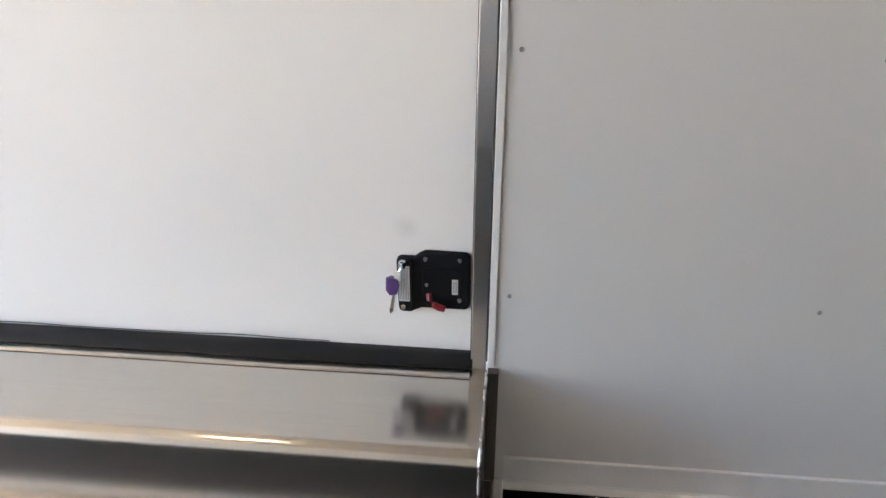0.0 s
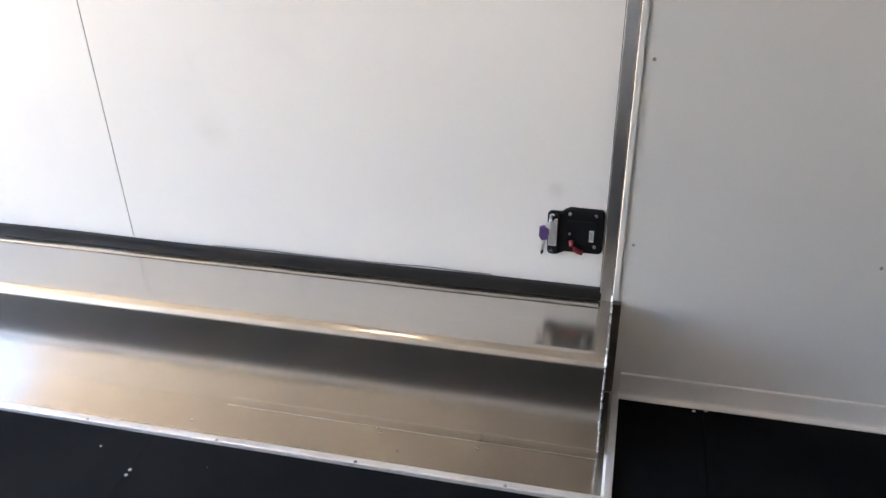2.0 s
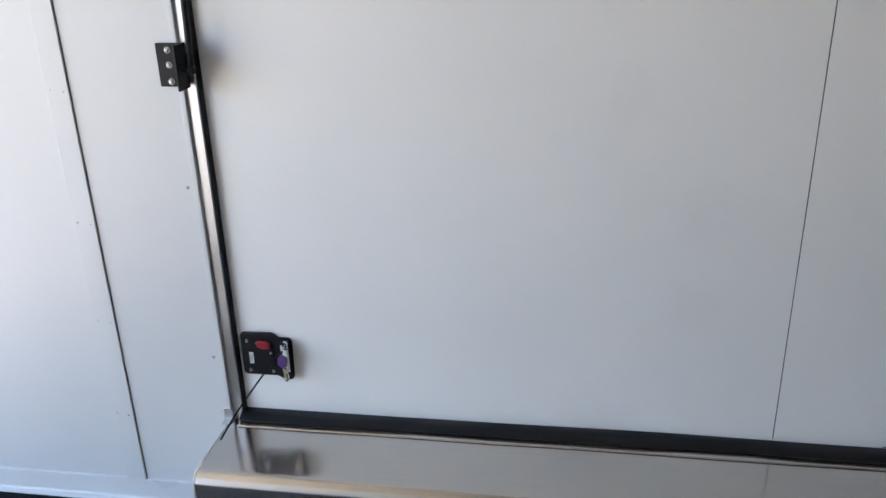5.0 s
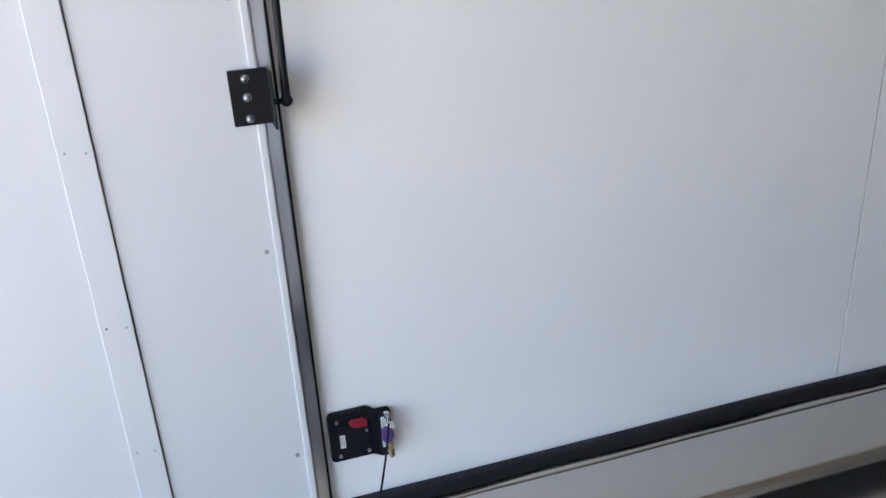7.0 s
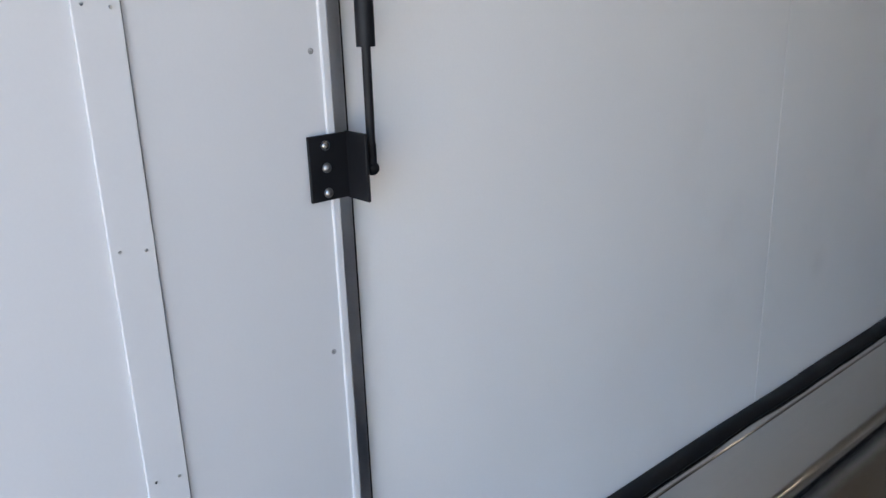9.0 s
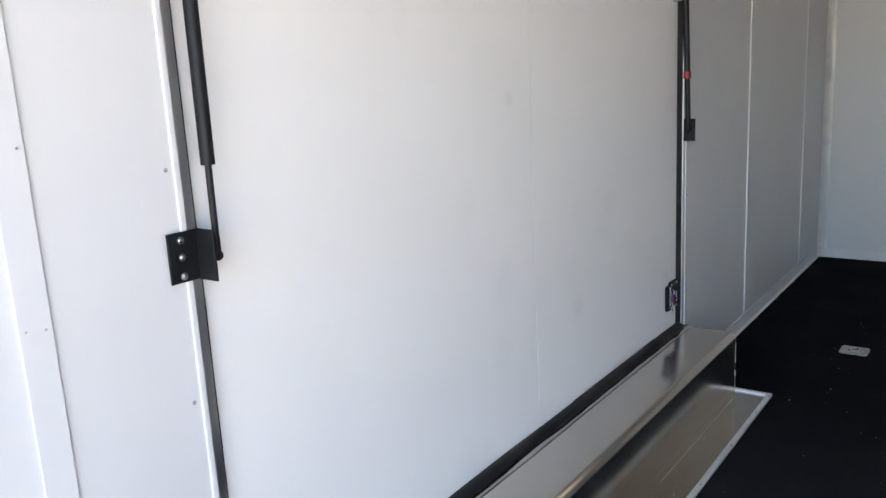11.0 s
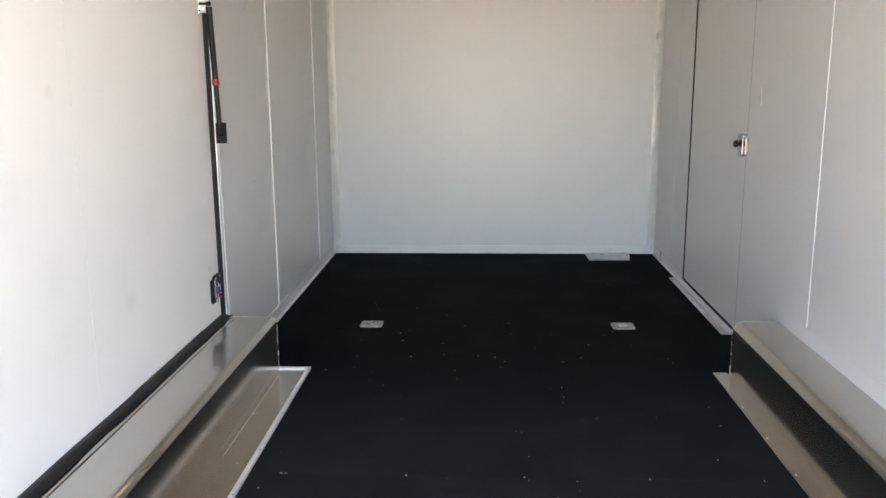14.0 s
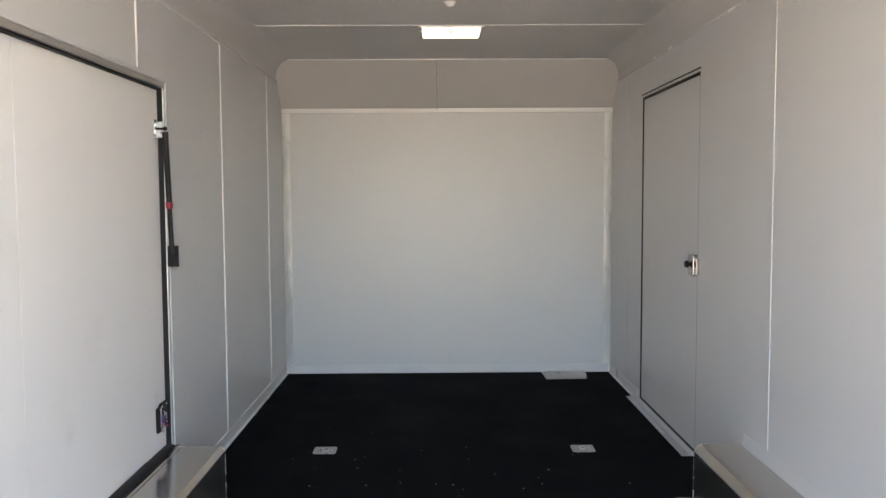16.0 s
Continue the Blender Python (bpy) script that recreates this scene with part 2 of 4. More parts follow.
def prism(bm, pts, axis, a, b, bev=0.0):
    """A closed outline of (u, v) pairs pushed along an axis from a to b."""
    def at(u, v, w):
        return {"x": (w, u, v), "y": (u, w, v), "z": (u, v, w)}[axis]
    lo = [bm.verts.new(at(u, v, a)) for u, v in pts]
    hi = [bm.verts.new(at(u, v, b)) for u, v in pts]
    n = len(pts)
    fs = [bm.faces.new(lo[::-1]), bm.faces.new(hi)]
    fs += [bm.faces.new((lo[i], lo[(i + 1) % n], hi[(i + 1) % n], hi[i])) for i in range(n)]
    bmesh.ops.recalc_face_normals(bm, faces=fs)
    if bev:
        es = [e for f in fs[:2] for e in f.edges]
        bmesh.ops.bevel(bm, geom=es, offset=bev, segments=2, affect="EDGES", profile=0.5)
    return bm


def sweep(bm, path, profile, closed_profile=True):
    """Rings of points (already placed) joined into a skin, with capped ends."""
    rings = [[bm.verts.new(p) for p in profile(i, c)] for i, c in enumerate(path)]
    for r0, r1 in zip(rings, rings[1:]):
        n = len(r0)
        for i in range(n):
            bm.faces.new((r0[i], r0[(i + 1) % n], r1[(i + 1) % n], r1[i]))
    bm.faces.new(rings[0][::-1])
    bm.faces.new(rings[-1])
    bmesh.ops.recalc_face_normals(bm, faces=bm.faces)
    return bm


def tube(bm, pts, r, seg=10):
    pts = [Vector(p) for p in pts]

    def ring(i, c):
        d = (pts[min(i + 1, len(pts) - 1)] - pts[max(i - 1, 0)]).normalized()
        u = d.orthogonal().normalized()
        v = d.cross(u)
        return [c + r * (math.cos(k * math.tau / seg) * u + math.sin(k * math.tau / seg) * v) for k in range(seg)]
    return sweep(bm, pts, ring)


def arc(cx, cy, r, a0, a1, n):
    return [(cx + r * math.cos(radians(a0 + (a1 - a0) * i / n)), cy + r * math.sin(radians(a0 + (a1 - a0) * i / n))) for i in range(n + 1)]


def rounded(u0, u1, v0, v1, r, n=4):
    return arc(u1 - r, v1 - r, r, 0, 90, n) + arc(u0 + r, v1 - r, r, 90, 180, n) + arc(u0 + r, v0 + r, r, 180, 270, n) + arc(u1 - r, v0 + r, r, 270, 360, n)


def mesh(name, bm, material, smooth=38):
    me = bpy.data.meshes.new(name)
    bmesh.ops.recalc_face_normals(bm, faces=bm.faces)
    for f in bm.faces:
        f.smooth = True
    for e in bm.edges:
        if len(e.link_faces) == 2:
            a, b = e.link_faces
            turn = e.calc_face_angle(0)
            lo, hi = sorted((a.calc_area(), b.calc_area()))
            e.smooth = turn < radians(smooth) and (turn < radians(10) or hi < 6 * lo + 1e-9)
    bm.to_mesh(me)
    bm.free()
    me.materials.append(material)
    return me


def part(name, bm, material, parent=None, label=""):
    ob = new(name, mesh(name, bm, material))
    if parent is not None:
        ob.parent = parent
    return tagged(ob, label)


def thing(name, label, category, group="", at=(0, 0, 0)):
    ob = new(name)
    ob.location = at
    ob.empty_display_size = 0.1
    return tagged(ob, label, category, group)


def B():
    return bmesh.new()


def piece(name, me, parent, m):
    """A small piece on shared mesh data, under its parent (whose origin is the world's)."""
    ob = new(name, me)
    ob.parent = parent
    ob.matrix_basis = m
    return ob


# ---- ground and shell ----
part("ground", box(B(), -400, 400, -400, 400, -0.9, -0.62), GROUND)
tagged(bpy.data.objects["ground"], "dry pale bare ground under the trailer", "ground", kind="structure")

# floor: plywood sheets coated black, joint to joint, over a dark deck
floor = part("floor", box(B(), -0.06, W + 0.06, YR, YF + 0.06, -0.10, -0.010), JOINT)
tagged(floor, "black coated trailer floor with screw rows and pale crumbs", "floor", kind="structure")
FJ = [YR, -3.299, -2.079, -0.860, 0.360, 1.579, YF]

# side walls: core with openings, inner skins are pieces


def wall_core(name, x0, x1, opening, label):
    bm = B()
    y0, y1, z0, z1 = opening
    box(bm, x0, x1, YR, y0, -0.1, ZC + 0.06)
    box(bm, x0, x1, y1, YF + 0.06, -0.1, ZC + 0.06)
    box(bm, x0, x1, y0, y1, -0.1, z0)
    box(bm, x0, x1, y0, y1, z1, ZC + 0.06)
    return tagged(part(name, bm, SKIN), label, "wall", kind="structure")


wall_left = wall_core("wall_left", -0.06, -0.006, (-2.3085, 0.1287, DZ0 - 0.02, DZ1 + 0.03), "white panelled trailer wall with a large escape door")
wall_right = wall_core("wall_right", W + 0.006, W + 0.06, (EY0 - 0.012, EY1 + 0.012, 0.0, EZ1 + 0.012), "white panelled trailer wall with a closed entry door")


def skin(parent, x0, x1, opening, joints):
    """Wall skin sheets from joint to joint, cut round the opening."""
    oy0, oy1, oz0, oz1 = opening
    ys = [YR, *joints, YF]
    for a, b in zip(ys, ys[1:]):
        a, b = a + 0.0012, b - 0.0012
        for u0, u1, v0, v1 in ((a, min(b, oy0), 0, ZC - 0.11), (max(a, oy1), b, 0, ZC - 0.11), (max(a, oy0), min(b, oy1), 0, oz0), (max(a, oy0), min(b, oy1), oz1, ZC - 0.11)):
            if u1 - u0 > 0.004:
                part("wall_sheet", box(B(), x0, x1, u0, u1, v0, v1, 0.0006), WHITE, parent)


skin(wall_left, -0.0058, 0.0, (-2.3085, 0.1287, DZ0 - 0.02, DZ1 + 0.03), JOINTS)
skin(wall_right, W, W + 0.0058, (EY0 - 0.012, EY1 + 0.012, -0.01, EZ1 + 0.012), JOINTS)


def bead(x, s, y, z0, z1, p=1.0):
    """A thin white joint bead standing on the wall; s is the way into the room."""
    bm = B()
    prism(bm, [(x, y - 0.009 * p), (x + s * p * 0.0045, y - 0.0060 * p), (x + s * p * 0.0060, y - 0.002), (x + s * p * 0.0055, y + 0.002), (x, y + 0.008 * p)], "z", z0, z1)
    return bm


for y, z0, z1 in ((-0.188, DZ1 + 0.05, ZC - 0.125), (1.030, 0.07, ZC - 0.125), (2.220, 0.07, ZC - 0.125)):
    part("joint_bead", bead(0, 1, y, z0, z1), TRIMW, wall_left)
for y, z0, z1 in ((-2.59, 0.07, ZC - 0.125), (-0.188, 0.330, ZC - 0.125), (1.030, EZ1 + 0.03, ZC - 0.125), (2.220, 0.07, ZC - 0.125)):
    part("joint_bead", bead(W, -1, y, z0, z1, 0.56), WHITE, wall_right)

# wide batten strip behind the escape door, held by pairs of small screws
part("batten_strip", box(B(), 0.0005, 0.0055, -2.6125, -2.562, 0.062, ZC - 0.125, 0.0012), WHITE, wall_left, "flat white batten strip with paired screws")

# thin dark strip on the wall: the batten edge's shadow painted with its gap
part("batten_dark_line", box(B(), 0.0004, 0.0012, -2.5618, -2.5602, 0.064, ZC - 0.125), JOINT, wall_left, "dark line for the batten's edge shadow and gap")

# front wall with slanted header
bm = B()
box(bm, -0.06, W + 0.06, YF, YF + 0.06, -0.1, ZC + 0.06)
wall_front = tagged(part("wall_front", bm, WHITE), "plain white front wall with glossy corner strips", "wall", kind="structure")
bm = B()
prism(bm, [(2.760, 1.988), (2.446, 2.302), (2.456, 2.312), (2.770, 1.998)], "x", -0.004, W + 0.004)
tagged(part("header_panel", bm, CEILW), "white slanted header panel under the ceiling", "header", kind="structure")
part("header_bar", box(B(), 0.002, W - 0.002, 2.738, 2.7645, 1.954, 1.987, 0.004), TRIMW, wall_front, "white edge bar below the header")


def film_strip(x0, x1):
    """Upright corner strip, faintly rippled."""
    bm = B()
    n = 170
    rows = []
    for i in range(n + 1):
        z = 0.004 + 1.950 * i / n
        row = []
        edge = 0.004 * noise.noise((x0, z * 3.0, 5.1)) + 0.002 * noise.noise((x0, z * 11, 2.2))
        for j in range(9):
            u = j / 8
            d = 0.004 + 0.003 * math.sin(u * math.pi) + 0.0022 * noise.noise((x0 * 7 + u * 2.5, z * 9, 0.3)) + sum(0.014 * math.exp(-((z - zc) / 0.035) ** 2) * noise.noise((x0 * 3 + u * 4, z * 28, zc)) for zc in (0.78, 1.22, 1.60, 1.74))
            inner = u if x0 < 1 else 1 - u
            row.append(bm.verts.new((x0 + (x1 - x0) * u + edge * inner, YF - max(d, 0.0025), z)))
        rows.append(row)
    for r0, r1 in zip(rows, rows[1:]):
        for j in range(8):
            bm.faces.new((r0[j], r0[j + 1], r1[j + 1], r1[j]))
    bmesh.ops.solidify(bm, geom=bm.faces[:], thickness=0.002)
    return bm


part("corner_strip", film_strip(0.002, 0.060), FILM, wall_front, "glossy white rippled corner strip")
part("corner_strip", film_strip(W - 0.060, W - 0.002), FILM, wall_front, "glossy white rippled corner strip")

# ceiling, coves
bm = B()
HX0, HX1 = 1.062, 1.412                            # vent openings, across
VENTS = ((1.304, 1.646), (-1.136, -0.794))         # vent openings, along
for a, b in ((-0.06, HX0), (HX1, W + 0.06)):
    box(bm, a, b, YR, YF + 0.06, ZC, ZC + 0.06)
for c, d in ((YR, VENTS[1][0]), (VENTS[1][1], VENTS[0][0]), (VENTS[0][1], YF + 0.06)):
    box(bm, HX0, HX1, c, d, ZC, ZC + 0.06)
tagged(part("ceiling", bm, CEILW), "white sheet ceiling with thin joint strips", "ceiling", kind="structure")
for x, s in ((0, 1), (W, -1)):
    pts = [(x + s * (COVE - COVE * math.sin(radians(a))), ZC - COVE + COVE * math.cos(radians(a)) - 0.001) for a in range(0, 91, 9)]
    outer = [(x + s * (COVE - (COVE + 0.004) * math.sin(radians(a))), ZC - COVE + (COVE + 0.004) * math.cos(radians(a)) - 0.001) for a in range(90, -1, -9)]
    nm = "cove_left" if s > 0 else "cove_right"
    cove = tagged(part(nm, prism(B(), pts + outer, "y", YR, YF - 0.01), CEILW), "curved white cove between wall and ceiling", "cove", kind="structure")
    part("cove_edge", box(B(), *sorted((x + s * 0.0005, x + s * 0.005)), YR, YF - 0.06, ZC - COVE - 0.012, ZC - COVE + 0.004, 0.0015), TRIMW, cove)
for y in (1.29, 0.07, -1.15, -2.37):
    tagged(part("ceiling_strip", box(B(), COVE, W - COVE, y - 0.006, y + 0.006, ZC - 0.004, ZC - 0.0005, 0.001), TRIMW), "thin white ceiling joint strip", "trim", "ceiling strips", "structure")
tagged(part("header_strip", box(B(), 0.10, W - 0.10, 2.440, 2.456, ZC - 0.008, ZC - 0.0005, 0.002), TRIMW), "thin white strip along the header's top", "trim", kind="structure")

# base trims: upright leaf with a small top lip and a foot
BASE = [(0.0005, 0.0), (0.018, 0.0), (0.018, 0.003), (0.007, 0.007), (0.005, 0.012), (0.005, 0.0615), (0.0066, 0.0632), (0.0060, 0.0660), (0.0005, 0.0675)]


def base_left(y0, y1):
    return prism(B(), BASE, "y", y0, y1)


def base_right(y0, y1):
    return prism(B(), [(W - u, v) for u, v in BASE], "y", y0, y1)


for nm, b, lab in (("baseboard_left_front", base_left(0.166, YF - 0.012), 1), ("baseboard_left_rear", base_left(YR, -2.362), 1), ("baseboard_right_front", base_right(EY1 + 0.05, YF - 0.012), 1), ("baseboard_right_rear", base_right(YR, -2.42), 1)):
    tagged(part(nm, b, BASEW), "white metal base trim along the wall", "baseboard", kind="structure")
tagged(part("baseboard_front", box(B(), 0.02, W - 0.02, YF - 0.008, YF - 0.0005, 0.0, 0.062, 0.002), BASEW), "white base trim along the front wall", "baseboard", kind="structure")
# trim lying on the wheel box against the wall
tagged(part("box_trim", prism(B(), [(W - 0.0003, 0.2630), (W - 0.0034, 0.2630), (W - 0.0028, 0.270), (W - 0.0012, 0.318), (W - 0.0003, 0.3245)], "y", -2.38, 0.06), WHITE), "white wall trim above the wheel box", "trim", kind="structure")

# rear frame round the open end
bm = B()
box(bm, -0.06, W + 0.06, YR - 0.08, YR, ZC - 0.05, ZC + 0.06)
box(bm, -0.06, 0.05, YR - 0.08, YR, -0.1, ZC - 0.05)
box(bm, W - 0.05, W + 0.06, YR - 0.08, YR, -0.1, ZC - 0.05)
box(bm, 0.05, W - 0.05, YR - 0.08, YR, -0.1, -0.01)
tagged(part("rear_frame", bm, SKIN), "plain white frame round the open rear", "frame", kind="structure")

# ---- escape door ----
door_1 = thing("door_1", "large closed white escape door with black gaskets", "door", at=(0, SEAM, DZ0))
tagged(door_1, kind="structure")


def on(ob, owner):
    ob.parent = owner
    ob.matrix_parent_inverse = Matrix.Translation(owner.location).inverted()
    return ob


def dpart(name, bm, material, owner, label=""):
    return on(part(name, bm, material, None, label), owner)


dpart("leaf_skin", box(B(), REC - 0.03, REC, DY0, SEAM - 0.0012, DZ0, DZ1, 0.0003), DOORW, door_1)
dpart("leaf_skin", box(B(), REC - 0.03, REC, SEAM + 0.0012, DY1, DZ0, DZ1, 0.0003), DOORW, door_1)
dpart("leaf_core", box(B(), REC - 0.034, REC - 0.0015, DY0 + 0.01, DY1 - 0.01, DZ0 + 0.01, DZ1 - 0.01), JOINT, door_1)
# metal frame round the opening, white flange outside it, black rubber inside
for y0, y1, xf, s_ in ((-2.3060, -2.2845, -0.0045, -1), (0.1000, 0.1260, 0.0008, 1)):
    dpart("frame_bar", box(B(), -0.040, xf, y0, y1, DZ0 - 0.0195, DZ1 + 0.028, 0.0015), ALUD, door_1, "grey aluminium door frame bar")
    a, b = sorted((y0 if s_ < 0 else y1, (y0 if s_ < 0 else y1) + s_ * 0.0025))
    dpart("frame_joint", box(B(), -0.020, xf - 0.003, a, b, DZ0, DZ1 + 0.028), ALUD if s_ < 0 else JOINT, door_1)
    a, b = (-2.2844, DY0) if s_ < 0 else (DY1, 0.0999)
    dpart("gasket", box(B(), REC - 0.015, xf - 0.0035, a, b, DZ0, DZ1 + 0.005, 0.0007), RUBBER, door_1, "black rubber gasket")
dpart("frame_bar", box(B(), -0.040, 0.004, -2.2845, 0.1000, DZ1 + 0.006, DZ1 + 0.028, 0.0015), ALUD, door_1, "grey aluminium door frame bar")
for y0, y1 in ((-2.3205, -2.3085), (0.1287, 0.1415)):
    dpart("flange", box(B(), -0.004, 0.0042, y0, y1, DZ0 - 0.005, DZ1 + 0.042, 0.0018), WHITE, door_1)
dpart("flange", box(B(), -0.004, 0.0050, -2.3084, 0.1286, DZ1 + 0.0305, DZ1 + 0.042, 0.0018), WHITE, door_1)
dpart("gasket", box(B(), REC - 0.015, -0.004, DY0, DY1, DZ1 - 0.002, DZ1 + 0.006, 0.0015), RUBBER, door_1, "black rubber gasket")


def flap(y0, y1):
    """Wavy rubber flap along the foot of the door."""
    bm = B()
    n = 90
    path = [Vector((0, y0 + (y1 - y0) * i / n, 0)) for i in range(n + 1)]

    def ring(i, c):
        w = 0.0065 * noise.noise((0, c.y * 3.1, 1.7)) + 0.0025 * noise.noise((0, c.y * 9, 4.2))
        lift = 0.0045 * noise.noise((3.0, c.y * 2.3, 0.5))
        return [Vector((x, c.y, z)) for x, z in ((REC - 0.002, 0.268), (REC - 0.002, 0.281 + lift), (REC + 0.006, 0.2835 + lift), (-0.006 + w, 0.2842 + lift), (0.001 + w, 0.2822), (0.006 + w, 0.2800), (0.012 + w, 0.2768), (0.016 + w, 0.2728 + w * 0.4), (0.014 + w, 0.2680), (0.0, 0.2676))]
    return sweep(bm, path, ring)


dpart("bottom_flap", flap(-2.2840, 0.1030), FLAPR, door_1, "wavy black rubber flap")
cord = [Vector((REC + 0.004, y, 0.2855 + 0.0045 * noise.noise((3.0, y * 2.3, 0.5)) + 0.008 * max(0.0, noise.noise((0.7, y * 4.2, 0.0))) + 0.0010)) for y in [-0.86 + 0.012 * i for i in range(60)]]
dpart("gasket_cord", tube(B(), cord, 0.0009, 6), RUBBER, door_1, "thin loosened gasket cord")


def sill(y0, y1, prof):
    """Sill profile along the door's foot with a wavering outer edge."""
    n = 90
    path = [Vector((0, y0 + (y1 - y0) * i / n, 0)) for i in range(n + 1)]

    def ring(i, c):
        w = 0.0065 * noise.noise((0, c.y * 2.6, 8.3)) + 0.0015 * noise.noise((0, c.y * 8, 3.1))
        return [Vector((x + w * k, c.y, z)) for x, z, k in prof]
    return sweep(B(), path, ring)


dpart("sill_strip", sill(-2.2840, 0.0995, ((-0.004, 0.2628, 0), (0.0305, 0.2628, 0.5), (0.0330, 0.2640, 0.5), (0.0300, 0.2660, 0.5), (0.006, 0.2668, 0), (-0.004, 0.2668, 0))), ALU, door_1, "bare aluminium sill strip")


def latch(owner, m, f):
    """Slam latch: plate with a side tab, printed stickers, screws, lever and lock. Local: u along the wall, v up, x out. f: -1 where screws and lever sit upside down."""
    def P(name, bm, material, parent, label=""):
        bmesh.ops.transform(bm, matrix=m, verts=bm.verts)
        return dpart(name, bm, material, parent, label)

    def R(name, bm, material, parent, label=""):
        bmesh.ops.transform(bm, matrix=m, verts=bm.verts)
        ob = part(name, bm, material, None, label)
        ob.parent = parent
        ob.matrix_parent_inverse = parent_space(parent)
        return ob
    out = arc(0.060, 0.045, 0.010, 0, 90, 4) + [(-0.012, 0.056), (-0.022, 0.052), (-0.032, 0.045)] + arc(-0.056, 0.035, 0.010, 90, 180, 4) + arc(-0.054, -0.046, 0.010, 180, 270, 4) + [(-0.040, -0.056), (-0.030, -0.051), (-0.020, -0.047)] + arc(0.060, -0.037, 0.010, 270, 360, 4)
    plate = P("latch", prism(B(), out, "x", 0.0005, 0.011, 0.003), BLACKP, owner, "black plastic door latch with red lever")
    bm = prism(B(), rounded(-0.062, -0.038, -0.050, 0.042, 0.008), "x", 0.009, 0.020, 0.003)
    R("lock_body", bm, BLACKP, plate)
    bm = prism(B(), rounded(-0.018, 0.052, -0.026, 0.028, 0.008), "x", 0.009, 0.0135, 0.0015)
    R("raised_panel", bm, BLACKP, plate)
    for u, v in ((-0.012, 0.043), (0.050, 0.043), (0.051, -0.029), (-0.010, -0.002)):
        v = 0.004 + f * (v - 0.004)
        bm = cyl(B(), (0.011, u, v), (0.0145, u, v), 0.0042, 0.0030, 14)
        R("screw", bm, STEEL, plate)
    R("sticker", box(B(), 0.0202, 0.0206, -0.0605, -0.0405, -0.030, 0.034), LABEL, plate, "white sticker with lines of small print")
    bm = B()
    for i in range(6):
        box(bm, 0.0206, 0.0208, -0.0590 + i * 0.003, -0.0578 + i * 0.003, -0.027, 0.031)
    R("print", bm, PRINT, plate)
    R("sticker", box(B(), 0.0137, 0.0140, 0.037, 0.048, -0.017, 0.010), LABEL, plate, "small white sticker")
    bm = B()
    for i in range(3):
        box(bm, 0.0140, 0.0142, 0.0392 + i * 0.003, 0.0404 + i * 0.003, -0.014, 0.007)
    R("print", bm, PRINT, plate)
    if f > 0:
        bm = tube(B(), [(0.013, -0.006, -0.018), (0.019, -0.004, -0.026), (0.022, 0.004, -0.033), (0.022, 0.014, -0.038), (0.020, 0.024, -0.041)], 0.0055, 10)
    else:
        bm = prism(B(), [(-0.011, 0.022), (-0.013, 0.034), (-0.004, 0.040), (0.020, 0.040), (0.027, 0.036), (0.022, 0.026), (0.010, 0.021)], "x", 0.012, 0.0205, 0.0028)
    R("lever", bm, RED, plate, "red plastic release lever")
    R("lock_cylinder", cyl(B(), (0.019, -0.053, 0.037), (0.025, -0.053, 0.037), 0.0075, 0.0065, 18), CHROME, plate, "chrome lock cylinder")
    R("lock_cylinder", cyl(B(), (0.019, -0.053, -0.040), (0.0225, -0.053, -0.040), 0.0055, 0.005, 18), CHROME, plate, "chrome lock cylinder")
    return plate


def parent_space(parent):
    """Inverse of where the parent stands, so that world-placed meshes stay put under it."""
    m = parent.matrix_basis.copy()
    o = parent
    m = o.matrix_parent_inverse @ m
    while o.parent is not None:
        o = o.parent
        m = o.matrix_parent_inverse @ o.matrix_basis @ m
    return m.inverted()


LF = Matrix.Translation((REC, 0.032, 0.421)) @ Matrix.Diagonal((1, 0.90, 1.06, 1))
LR = Matrix.Translation((REC, -2.208, 0.4285)) @ Matrix.Diagonal((1, -0.90, 1.06, 1))
latch(door_1, LF, 1)
latch(door_1, LR, -1)


def keys(name, hook, label, swing, metal, wide):
    """A key with a purple head hanging from a lock by a wire loop."""
    t = thing(name, label, "key", "latch keys", at=hook)
    steep = swing < -0.01
    hx, hy, hz = 0, 0, 0
    bm = tube(B(), [(hx + 0.004 + 0.007 * math.sin(a), hy + swing * 0.4 * (1 - math.cos(a)), hz - 0.011 * (1 - math.cos(a))) for a in [i * math.tau / 14 for i in range(15)]], 0.0011, 6)
    part("wire_loop", bm, CHROME, t)
    y = swing
    prof = [(y - 0.012, -0.018), (y - 0.004, -0.014), (y + 0.008, -0.017), (y + 0.010, -0.032), (y + 0.006, -0.047), (y - 0.006, -0.050), (y - 0.013, -0.040)]
    part("head", prism(B(), prof, "x", 0.006, 0.015, 0.0025), PURPLE, t, "purple plastic key head")
    s = -0.06 if steep else 0.03
    bm = prism(B(), [(y - 0.001 - wide, -0.045), (y + 0.004 + wide, -0.045), (y + 0.004 + wide + s * 0.1, -0.082), (y + s * 0.1, -0.087), (y - 0.002 - wide + s * 0.1, -0.082)], "x", 0.009, 0.0115)
    part("blade", bm, metal, t, "bare metal key blade")
    part("tag", box(B(), 0.013, 0.0138, y + 0.002, y + 0.012, -0.020, -0.003), LABEL, t)
    return t


keys("key", (0.0, -0.016, 0.4600), "purple-headed steel key hanging from the front latch", -0.013, STEEL, 0.0)
keys("key", (0.0, -2.160, 0.4660), "purple-headed key with a pale brass blade on the rear latch", -0.002, BRASS, 0.0022)

